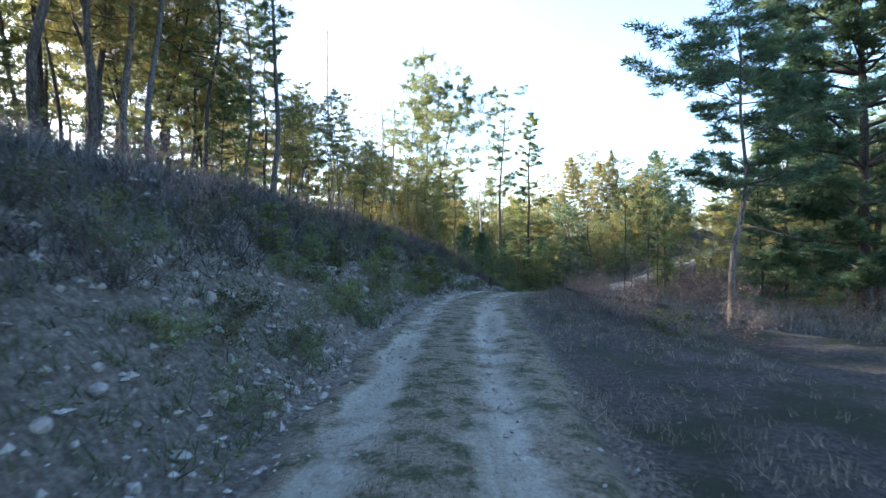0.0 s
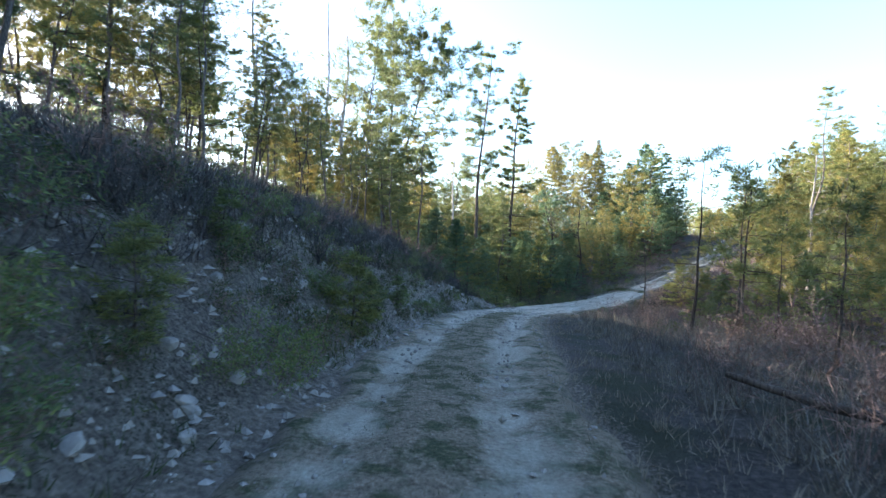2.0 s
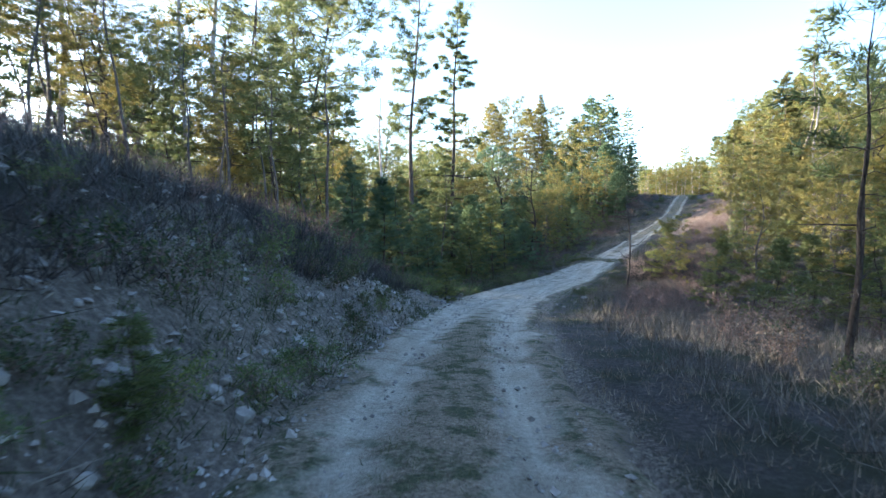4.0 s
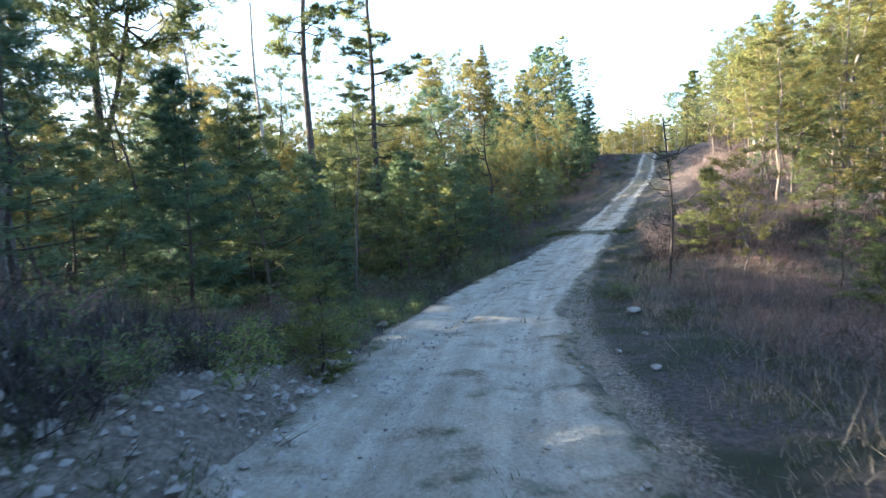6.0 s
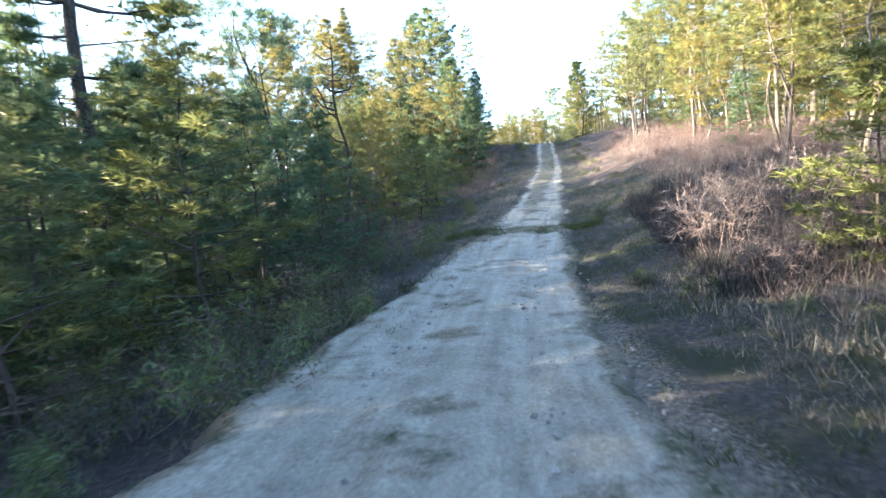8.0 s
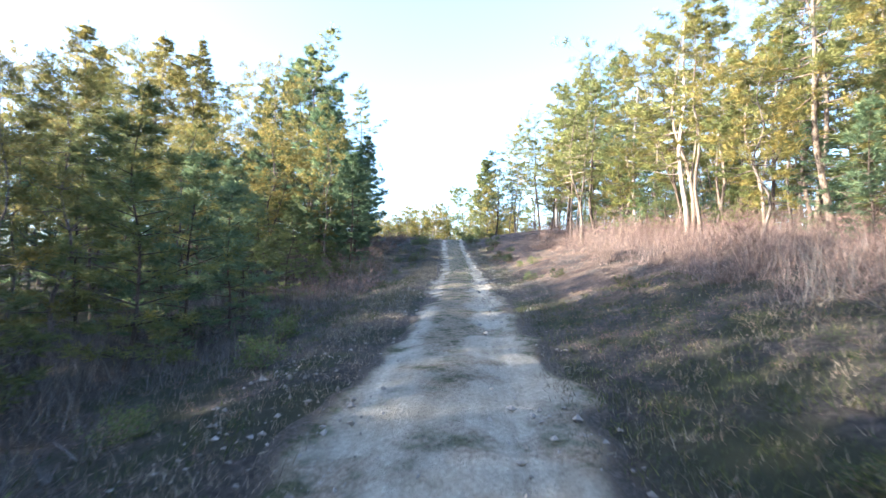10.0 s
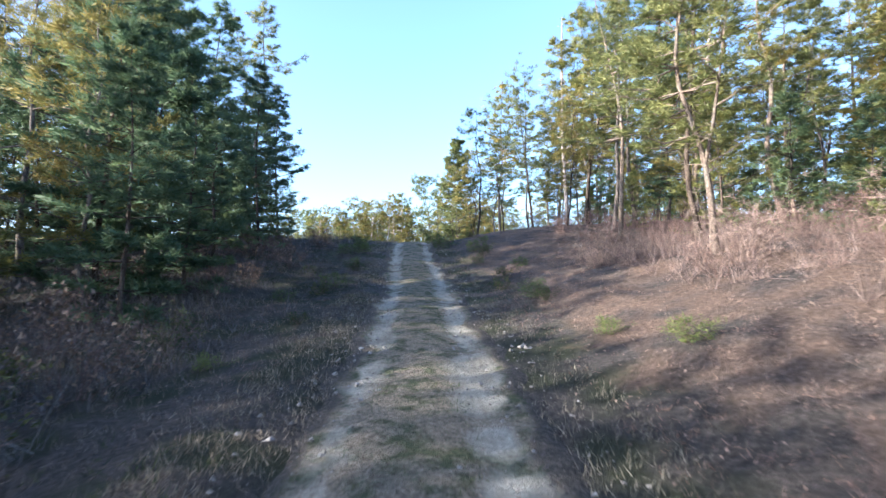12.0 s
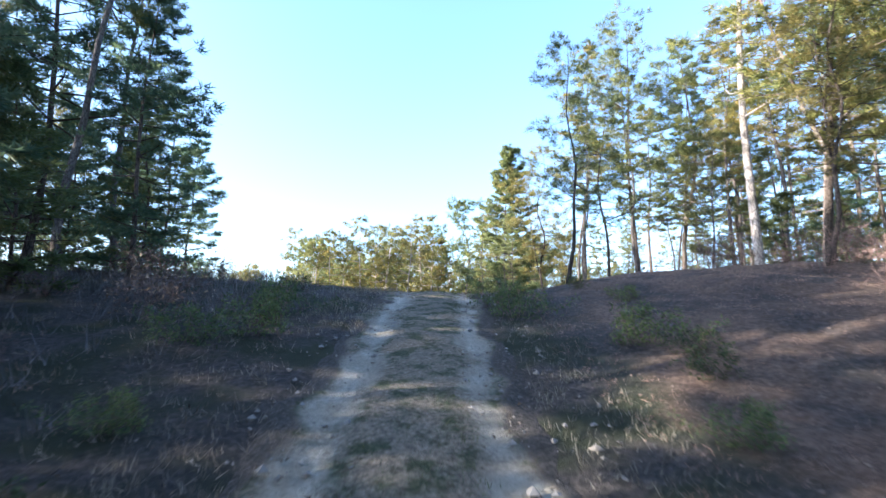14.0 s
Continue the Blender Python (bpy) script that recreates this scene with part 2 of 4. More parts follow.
M_LAUREL = leaf_material("laurel_leaves", [(0.0, (0.06, 0.085, 0.025)), (0.6, (0.14, 0.16, 0.045)), (1.0, (0.26, 0.25, 0.08))], 0.35, 0.45)
M_FAR = leaf_material("far_needles", [(0.0, (0.065, 0.098, 0.039)), (0.5, (0.130, 0.150, 0.052)), (1.0, (0.234, 0.195, 0.065))])
M_ROCK = earth_material("grey_stone", [(0.3, (0.13, 0.12, 0.108)), (0.5, (0.25, 0.236, 0.214)), (0.75, (0.40, 0.38, 0.35))],
                        4.0, 1.2, (0.22, 0.20, 0.17), 0.6, 0.04)


# ---- the land ----
def smooth(a, b, x):
    u = np.clip((np.asarray(x, float) - a) / (b - a), 0, 1)
    return u * u * (3 - 2 * u)


# centre line of the track: x, y, height
TRACK = np.array([(-3.0, -60, -0.6), (-0.6, -20, -0.55)] + [(p[1], p[2], p[3] - 1.75) for p in PATH[::2]]
                 + [(48.4, 91.7, 2.8), (51.3, 95.2, 3.9), (54.3, 98.6, 4.8), (57.0, 102.0, 5.05), (61.0, 107.5, 4.6), (68.0, 117.0, 3.6), (74.0, 129.0, 3.0), (72.0, 145.0, 2.6), (55.0, 170.0, 2.2), (20.0, 200.0, 2.0)])


def resample(points, step):
    d = np.concatenate([[0], np.cumsum(np.hypot(*np.diff(points[:, :2], axis=0).T))])
    s = np.arange(0, d[-1], step)
    out = np.stack([np.interp(s, d, points[:, k]) for k in range(3)], 1)
    width = int(5 / step) | 1
    kernel = np.hanning(width + 2)[1:-1]
    padded = np.pad(out, ((width // 2, width // 2), (0, 0)), mode="edge")
    soft = np.stack([np.convolve(padded[:, k], kernel / kernel.sum(), "valid") for k in range(3)], 1)
    return soft


LINE = resample(TRACK, 0.5)
TANGENT = np.gradient(LINE[:, :2], axis=0)
TANGENT /= np.linalg.norm(TANGENT, axis=1)[:, None]
SIDE = np.stack([TANGENT[:, 1], -TANGENT[:, 0]], 1)            # to the right of the track
RUN = np.arange(len(LINE)) * 0.5
RUN -= RUN[np.argmin(np.hypot(LINE[:, 0], LINE[:, 1]))]         # metres along the track from the first eye


def track_at(x, y):
    """Run along the track, offset to its right, and its height there."""
    p = np.stack([np.atleast_1d(x), np.atleast_1d(y)], 1).astype(float)
    run, off, high = (np.empty(len(p)) for _ in range(3))
    for a in range(0, len(p), 20000):
        q = p[a:a + 20000]
        k = np.argmin(((q[:, None] - LINE[None, :, :2]) ** 2).sum(2), axis=1)
        d = q - LINE[k, :2]
        along = (d * TANGENT[k]).sum(1)
        run[a:a + 20000] = RUN[k] + np.clip(along, -0.5, 0.5)
        dist = np.hypot(*d.T)
        off[a:a + 20000] = np.where((d * SIDE[k]).sum(1) >= 0, dist, -dist)
        high[a:a + 20000] = np.interp(run[a:a + 20000], RUN, LINE[:, 2])
    return run, off, high


def waves(x, y, scale, seed):
    """Smooth cheap relief from a few sine waves, about -1 to 1."""
    r = np.random.RandomState(seed)
    total = 0
    for k in range(7):
        a, f, ph = r.uniform(0, 6.28), scale * r.uniform(0.5, 1.8), r.uniform(0, 6.28)
        total = total + np.sin((x * np.cos(a) + y * np.sin(a)) * f + ph)
    return total / 3.5


def track_left(run):
    return np.interp(run, [-10, 20, 27, 34, 40, 48, 57, 62, 66, 71, 79, 88, 100, 112], [1.65, 1.65, 1.9, 2.05, 2.6, 2.8, 2.95, 2.55, 2.1, 1.5, 1.1, 1.3, 1.4, 1.6])


def track_right(run):
    return np.interp(run, [-10, 10, 16, 25, 36, 51, 56, 62, 67, 76, 80, 88, 102, 112], [1.45, 1.45, 1.6, 1.45, 1.35, 1.15, 1.3, 1.45, 1.45, 1.4, 1.25, 1.2, 1.1, 1.0])


def ground_z(x, y):
    x, y = np.atleast_1d(x).astype(float), np.atleast_1d(y).astype(float)
    run, off, high = track_at(x, y)
    left, right = np.maximum(-off, 0), np.maximum(off, 0)
    # the cut bank on the left of the first stretch
    tall = np.interp(run, [-40, 5, 26, 31, 36, 40, 43, 48, 53], [1.0, 1.0, 1.0, 0.97, 0.8, 0.6, 0.36, 0.1, 0.0])
    bank = np.interp(left, [0, 1.75, 2.2, 4.6, 8, 15, 25, 60], [0, 0, 0.15, 2.75, 3.7, 4.5, 5.0, 5.0]) * tall
    fall = np.interp(left, [0, 2.0, 4, 8, 14, 40], [0, 0, -0.45, -0.9, -1.4, -1.6]) * (1 - tall) * (1 - 1.25 * smooth(84, 104, run))
    rise = smooth(54, 68, run) * (1 - 0.4 * smooth(96, 110, run))
    slope = np.interp(right, [0, 1.6, 2.4, 4.2, 6.2, 9, 20, 60], [0, 0, 0.15, 0.7, 1.25, 1.6, 2.2, 2.4]) * rise
    level = np.interp(right, [0, 2.0, 3.0, 8, 20, 60], [0, 0, 0.05, -0.25, -0.6, -1.0]) * (1 - smooth(54, 68, run))
    near = high + bank + fall + slope + level
    far = -1.5 + 6.0 * np.exp(-(((x + 25) / 30) ** 2 + ((y - 5) / 40) ** 2)) + 4.5 * smooth(30, 80, x + 0.5 * (y - 70)) * smooth(20, 60, y)
    out = np.abs(off)
    z = near + (far - near) * smooth(22, 60, out)
    rough = smooth(1.6, 4.0, out)
    z += rough * (0.10 * waves(x, y, 1.3, 3) + 0.05 * waves(x, y, 4.1, 4)) + smooth(8, 30, out) * 0.3 * waves(x, y, 0.22, 5)
    inside = np.maximum(-off - track_left(run), off - track_right(run))
    return z - 0.17 * (1 - smooth(-0.5, 0.15, inside))


def gz(x, y):
    return float(ground_z(x, y)[0])


def link(name, verts, faces, material, parent=None, label="", smooth_shade=False):
    me = bpy.data.meshes.new(name)
    me.from_pydata([tuple(v) for v in verts] if not isinstance(verts, np.ndarray) else verts.tolist(), [], faces if isinstance(faces, list) else faces.tolist())
    for mm in (material if isinstance(material, (list, tuple)) else [material]):
        me.materials.append(mm)
    if smooth_shade:
        me.polygons.foreach_set("use_smooth", [True] * len(me.polygons))
    me.update()
    ob = new(name, me)
    ob.parent = parent
    if label:
        ob["label"] = label
    return ob


def grid_faces(rows, cols):
    i = np.arange((rows - 1) * (cols - 1))
    r, c = i // (cols - 1), i % (cols - 1)
    a = r * cols + c
    return np.stack([a, a + 1, a + cols + 1, a + cols], 1)


def axis(lo, hi, step, reach):
    inner = np.arange(lo, hi, step)
    tail = np.cumsum(step * 1.35 ** np.arange(1, 40))
    tail = tail[tail < reach]
    return np.concatenate([lo - tail[::-1], inner, inner[-1] + tail])


gx, gy = axis(-16, 66, 0.42, 3000), axis(-6, 108, 0.42, 3000)
XX, YY = np.meshgrid(gx, gy)
ZZ = ground_z(XX.ravel(), YY.ravel())
ground = link("ground", np.stack([XX.ravel(), YY.ravel(), ZZ], 1), grid_faces(len(gy), len(gx)), M_GROUND, smooth_shade=True)
tagged(ground, "brown forest floor of dead leaves, low heath and stony soil", "ground", kind="structure")
run_g, off_g, _ = track_at(XX.ravel(), YY.ravel())
scree = smooth(-4.6, -3.4, off_g + 0.7 * waves(XX.ravel(), YY.ravel(), 0.9, 8)) * smooth(-1.0, -1.6, off_g) * smooth(47, 41, run_g)
verge = (0.75 - 0.7 * smooth(56, 70, run_g)) * smooth(2.6, 1.5, np.abs(off_g + 0.3))
needle_bed = smooth(72, 80, run_g) * (smooth(0.9, 3.0, off_g) * 1.15 + smooth(-1.5, -6.0, off_g) * 0.35) * smooth(30, 16, np.abs(off_g))
duff = ground.data.attributes.new("duff", "FLOAT", "POINT")
duff.data.foreach_set("value", (0.4 * needle_bed).astype(np.float32))
stony = ground.data.attributes.new("stony", "FLOAT", "POINT")
stony.data.foreach_set("value", np.maximum(scree * (0.75 + 0.25 * waves(XX.ravel(), YY.ravel(), 0.5, 9)), verge).astype(np.float32))

# the gravel track, with two worn ruts and ragged edges that dip under the verge
across = np.linspace(-3.8, 2.2, 57)
fr = np.arange(-14, 150, 0.17)
cx, cy2, cz = (np.interp(fr, RUN, LINE[:, k]) for k in range(3))
sx, sy = np.interp(fr, RUN, SIDE[:, 0]), np.interp(fr, RUN, SIDE[:, 1])
RX, RY = cx[:, None] + sx[:, None] * across, cy2[:, None] + sy[:, None] * across
edge_l, edge_r = track_left(fr)[:, None], track_right(fr)[:, None]
ragged = 0.13 * waves(RX, RY, 1.9, 11) + 0.10 * waves(RX, RY, 5.0, 12)
middle = np.interp(fr, [0, 30, 48, 60, 72, 110], [-0.25, -0.2, -0.6, -0.6, -0.2, -0.2])[:, None]
RZ = cz[:, None] + 0.02 - 0.06 * np.exp(-((np.abs(across - middle) - 0.78) / 0.3) ** 2) + 0.012 * waves(RX, RY, 2.1, 13) + 0.007 * waves(RX, RY, 11.0, 14)
over = np.maximum(-across[None, :] - edge_l, across[None, :] - edge_r) + ragged
bar = np.exp(-((fr[:, None] - 69.7 + 0.12 * waves(RX, RY, 3.0, 21)) / 0.45) ** 2)              # a low grassy hump across the track
RZ += 0.09 * bar
under = ground_z(RX.ravel(), RY.ravel()).reshape(RX.shape) - 0.12
RZ += (under - RZ) * smooth(-0.22, 0.3, over) 
road = link("road", np.stack([RX.ravel(), RY.ravel(), RZ.ravel()], 1), grid_faces(len(fr), len(across)), M_ROAD, smooth_shade=True)
tagged(road, "pale gravel forest track with two worn wheel ruts", "road", kind="structure")
# across, along, and how far leaf soil and turf have taken over the gravel: the strip between the ruts, and both ends of the track
rut = np.exp(-((np.abs(across[None, :] - middle) - 0.78) / 0.4) ** 2)
worn = np.interp(fr, [0, 30, 38, 70, 80, 95], [0.36, 0.3, 0.04, 0.02, 0.26, 0.46])[:, None]
soil = 0.75 * bar + worn * (1 - 0.9 * rut) + 0.55 * smooth(-0.5, 0.05, over) + np.interp(fr, [0, 34, 44, 70, 76, 110], [0.42, 0.38, 0.0, 0.0, 0.22, 0.42])[:, None] * np.exp(-((across[None, :] - middle) / 0.34) ** 2)
frayed = road.data.attributes.new("rim", "FLOAT", "POINT")
frayed.data.foreach_set("value", (0.85 * smooth(-0.5, 0.1, over + 0.12 * waves(RX, RY, 3.3, 22)) * (0.45 + 0.55 * smooth(60, 80, fr))[:, None]).astype(np.float32).ravel())
along = road.data.attributes.new("along", "FLOAT_VECTOR", "POINT")
along.data.foreach_set("vector", np.stack([np.broadcast_to(across * 3.5, RX.shape), np.broadcast_to(fr[:, None] * 0.3, RX.shape), soil], -1).astype(np.float32).ravel())


# ---- plants ----
class Shape:
    """Collects tubes and blades for one mesh."""

    def __init__(self):
        self.v, self.f, self.n = [], [], 0
        self.normals, self.tones = [], []

    def tube(self, pts, radii, sides=5, cap=True):
        pts = np.asarray(pts, float)
        d = np.gradient(pts, axis=0)
        d /= np.linalg.norm(d, axis=1)[:, None] + 1e-9
        ref = np.where(np.abs(d[:, 2:3]) > 0.9, np.array([[1.0, 0, 0]]), np.array([[0, 0, 1.0]]))
        a = np.cross(d, ref)
        a /= np.linalg.norm(a, axis=1)[:, None]
        b = np.cross(d, a)
        ang = np.arange(sides) * 2 * np.pi / sides
        ring = pts[:, None] + np.asarray(radii)[:, None, None] * (np.cos(ang)[None, :, None] * a[:, None] + np.sin(ang)[None, :, None] * b[:, None])
        self.v.append(ring.reshape(-1, 3))
        for i in range(len(pts) - 1):
            for k in range(sides):
                p, q = self.n + i * sides + k, self.n + i * sides + (k + 1) % sides
                self.f.append((p, q, q + sides, p + sides))
        if cap:
            self.f.append(tuple(self.n + (len(pts) - 1) * sides + k for k in range(sides)))
        self.n += len(pts) * sides

    def blades(self, base, way, length, width, rng):
        """Many thin leaves: from base along way, each a narrow triangle with a turn of its own."""
        way = way / (np.linalg.norm(way, axis=1)[:, None] + 1e-9)
        side = np.cross(way, rng.normal(size=way.shape))
        side /= np.linalg.norm(side, axis=1)[:, None] + 1e-9
        tri = np.stack([base - side * width[:, None] / 2, base + side * width[:, None] / 2, base + way * length[:, None]], 1)
        k = len(base)
        self.v.append(tri.reshape(-1, 3))
        self.f.extend((self.n + np.arange(3 * k).reshape(-1, 3)).tolist())
        self.n += 3 * k

    def puffs(self, rng, centre, axis, radius, count, length, width, flat=0.6):
        """Needle tufts: round each centre, blades that point outwards and along the twig, shaded as one soft body."""
        c, a = np.repeat(centre, count, axis=0), np.repeat(axis, count, axis=0)
        r = np.repeat(radius, count)[:, None]
        k = len(c)
        away = rng.normal(size=(k, 3)) * (1, 1, flat)
        away /= np.linalg.norm(away, axis=1)[:, None] + 1e-9
        start = c + away * r * rng.uniform(0.05, 0.75, (k, 1)) + a * rng.uniform(-0.5, 0.5, (k, 1))
        way = away + 0.8 * a / (np.linalg.norm(a, axis=1)[:, None] + 1e-9) + 0.45 * rng.normal(size=(k, 3)) + (0, 0, 0.25)
        way /= np.linalg.norm(way, axis=1)[:, None] + 1e-9
        soft = away + way * 0.5 + (0, 0, 0.35) + 0.25 * rng.normal(size=(k, 3))
        soft /= np.linalg.norm(soft, axis=1)[:, None] + 1e-9
        side = np.cross(way, soft + 0.9 * rng.normal(size=(k, 3)))
        side /= np.linalg.norm(side, axis=1)[:, None] + 1e-9
        side *= np.where((np.cross(side, way) * soft).sum(1) > 0, 1, -1)[:, None]
        L, w = length * rng.uniform(0.7, 1.25, (k, 1)), width * rng.uniform(0.7, 1.3, (k, 1))
        tri = np.stack([start - side * w / 2, start + side * w / 2, start + way * L], 1)
        self.v.append(tri.reshape(-1, 3))
        self.f.extend((self.n + np.arange(3 * k).reshape(-1, 3)).tolist())
        self.n += 3 * k
        self.normals.append(np.repeat(soft, 3, axis=0))
        self.tones.append(np.repeat(np.repeat(rng.rand(len(centre)), count) * 0.6 + 0.08 + 0.25 * rng.rand(k), 3))

    def make(self, name, material, parent=None, label="", smooth_shade=True):
        v = np.concatenate(self.v) if self.v else np.zeros((0, 3))
        ob = link(name, v, self.f, material, parent, label, smooth_shade)
        if self.normals:
            ob.data.normals_split_custom_set_from_vertices(np.concatenate(self.normals).tolist())
            tone = ob.data.attributes.new("tone", "FLOAT", "POINT")
            tone.data.foreach_set("value", np.concatenate(self.tones).astype(np.float32))
        return ob


TALL = {}


def pine(name, seed, h, bare, spread, form, needles, bark, label, fill=1.0, blade=(0.3, 0.07), count=14, thick=1.0, crook=1.0, lean=0.0, twigs=1, fork=False, gaps=0.2, boughs=False, tier=1.0, lift=0.0):
    """A pine: trunk, crooked limbs and a crown of needle tufts. form: 'layered', 'open' or 'cone'."""
    rng = np.random.RandomState(seed)
    top = tagged(new(name), label, "tree")
    TALL[top.name] = h
    trunk, limbs, crown = Shape(), Shape(), Shape()
    w = rng.normal(size=(2, 3)) * h * crook * np.array([0.014, 0.009, 0.004])
    ph = rng.uniform(0, 6.28, (2, 3))
    off = lambda q, k: sum(w[k, j] * (np.sin(q * f + ph[k, j]) - np.sin(ph[k, j])) for j, f in enumerate((3.0, 7.5, 17.0)))
    bend = lambda q: np.stack([lean * h * q ** 1.3 + off(q, 0), off(q, 1), q * h], -1)
    r0 = (0.0068 * h + 0.02) * thick
    u = np.linspace(0, 1, 15)
    trunk.tube(bend(u) - np.array([0, 0, 0.25]) * (u[:, None] == 0), r0 * (1 - 0.92 * u ** 0.9) * (1 + 0.4 * np.exp(-u * 40)), 8 if twigs else 6)
    stems = [(bend, bare, 1.0, 1.0)]
    if fork:                                          # a second leader that leaves the trunk half-way
        q0, a = bare * 0.75, rng.uniform(0, 6.28)
        d = np.array([math.cos(a), math.sin(a), 0]) * h * 0.16
        second = lambda q: bend(np.minimum(q, q0)) + (np.maximum(q - q0, 0) / (1 - q0))[:, None] ** 0.8 * d + np.stack([0 * q, 0 * q, np.maximum(q - q0, 0) * h * 0.9], -1)
        uu = np.linspace(q0, 0.98, 8)
        trunk.tube(second(uu), r0 * 0.62 * (1 - 0.9 * uu), 6)
        stems.append((second, bare, 0.85, 0.9))
    step = {"layered": 0.62, "open": 0.95, "cone": 0.45}[form] * (0.55 + h / 34) * tier
    cs, ws, rs = [], [], []
    sprays = []                                       # each bough of a large tree, with its own tufts
    dead = limbs

    def tuft(p, axis, r):
        cs.append(p)
        ws.append(axis)
        rs.append(r)

    for line, low, share, wide in stems:
        z = low * h
        while z < h * 0.985:
            q = z / h
            v = (q - low) / (1 - low)
            if form == "cone":
                reach, pitch, n = spread * (1 - v) ** 0.75 * min(1, 0.55 + 3 * v), 0.25 - 0.3 * (1 - v), rng.randint(4, 7)
            elif form == "layered":
                reach, pitch, n = spread * min(1.0, 0.65 + 1.6 * v) * (1 - v) ** 0.7 * rng.uniform(0.6, 1.2), 0.02 + 0.5 * v + lift, rng.randint(3, 6)
            else:
                reach, pitch, n = wide * spread * (0.5 + 0.7 * math.sin(min(1, v * 1.1) * 2.6)) * (1 - 0.45 * v) * rng.uniform(0.6, 1.2), 0.05 + 0.65 * v, rng.randint(3, 6)
            a0 = rng.uniform(0, 6.28)
            for k in range(n):
                if rng.rand() < (gaps if form == "open" else gaps * 0.4):
                    continue
                L = max(0.22, reach * rng.uniform(0.55, 1.15))
                a = a0 + k * 6.28 / n + rng.normal() * 0.4
                out = np.array([math.cos(a), math.sin(a), 0])
                hand = np.array([-out[1], out[0], 0])
                t = np.linspace(0, 1, 5)
                curl = rng.uniform(0.1, 0.35) if form != "open" else rng.uniform(-0.1, 0.4)
                pts = line(np.array([q]))[0] + out * (L * t)[:, None] + np.array([0, 0, 1]) * (L * (math.tan(pitch) * t * (1 - 0.45 * t) + curl * t ** 3 - 0.1 * t))[:, None]
                pts[1:] += np.cumsum(rng.normal(size=(4, 3)) * (0.07 if form == "open" else 0.035) * L * crook, axis=0)
                at = lambda f: np.array([np.interp(f, t, pts[:, j]) for j in range(3)])
                if boughs:
                    limbs = Shape()
                    sprays.append((limbs, len(cs)))
                rb = min(r0 * (1 - q) * 0.55, 0.012 + 0.015 * L)
                nodes = [0, 1, 2, 3, 4] if twigs > 1 else [0, 2, 4] if twigs else [0, 4]
                limbs.tube(pts[nodes], rb * np.array([1, 0.78, 0.58, 0.36, 0.12])[nodes], 4 if twigs > 1 and L > 1.5 else 3, cap=False)
                if form == "open":
                    tuft(pts[4], out * 0.2, 0.14 + 0.045 * L)
                    for j in range(max(3, int(fill * (2.5 + 3.6 * L)))):
                        f = rng.uniform(0.3, 1.0)
                        b = at(f)
                        e = b + (hand * rng.choice([-1, 1]) * rng.uniform(0.3, 1.0) + out * 0.6 + np.array([0, 0, rng.uniform(-0.1, 0.6)])) * (0.17 * L + 0.18)
                        if twigs and j % (2 if twigs > 1 else 4) == 0:
                            limbs.tube([b, e], [0.009, 0.003], 3, cap=False)
                        tuft(e, (e - b) * 0.5, 0.14 + 0.045 * L)
                else:
                    tuft(pts[4], out * 0.25, 0.12 + 0.03 * L)
                    for j in range(max(3, int(fill * (3 + 4.0 * L)))):
                        f = rng.uniform(0.12, 1.0) ** 0.8
                        b = at(f)
                        s = (0.42 * L * (1.12 - f) * min(1, 2.5 * f) + 0.1) * rng.uniform(0.15, 1.0)
                        way = hand * rng.choice([-1, 1]) * 0.75 + out * 0.65
                        e = b + way * s + np.array([0, 0, 0.12 * s + rng.normal() * 0.05])
                        if twigs > 1 and s > 0.35 and rng.rand() < 0.4:
                            limbs.tube([b, e], [0.008, 0.003], 3, cap=False)
                        tuft(e, way * 0.22, 0.12 + 0.03 * L)
            z += step * share ** -1 * rng.uniform(0.7, 1.3) * (1 - 0.4 * v)
        tuft(line(np.array([1.0 if line is bend else 0.98]))[0], np.array([0, 0, 0.3]), 0.14)
    flat = 0.7 if form == "open" else 0.35
    cs, ws, rs = np.array(cs), np.array(ws), np.array(rs)
    if boughs:
        ends = [first for _, first in sprays[1:]] + [len(cs)]
        for (shape, first), end in zip(sprays, ends):
            bough = shape.make("bough", bark, top)
            tufts = Shape()
            tufts.puffs(rng, cs[first:end], ws[first:end], rs[first:end], count, blade[0], blade[1], flat)
            tagged(tufts.make("needles", needles, bough), kind="stuff")
        limbs = dead
    else:
        crown.puffs(rng, cs, ws, rs, count, blade[0], blade[1], flat)
    if bare > 0.12:                                   # dead stubs and long bare limbs under the crown
        for k in range(int(h * (0.5, 0.9, 1.6)[twigs])):
            q = rng.uniform(0.06, bare * 1.15)
            a, L = rng.uniform(0, 6.28), rng.uniform(0.2, 0.3 * spread + 0.7) * (0.4 + 0.8 * q / bare)
            p0 = bend(np.array([q]))[0]
            way = np.array([math.cos(a), math.sin(a), rng.uniform(-0.25, 0.3)])
            p1 = p0 + way * L * 0.5 + rng.normal(size=3) * 0.08 * L
            p2 = p1 + way * L * 0.5 + rng.normal(size=3) * 0.18 * L
            limbs.tube([p0, p1, p2], [0.012 + 0.008 * L, 0.008 + 0.004 * L, 0.003], 3, cap=False)
            if twigs > 1:
                limbs.tube([p1, p1 + (way + rng.normal(size=3) * 0.6) * L * 0.4], [0.007, 0.002], 3, cap=False)
    trunk.make("trunk", bark, top)
    if limbs.n:
        tagged(limbs.make("branchwork", bark, top), kind="stuff")
    if not boughs:
        tagged(crown.make("crown", needles, top), kind="stuff")
    return top


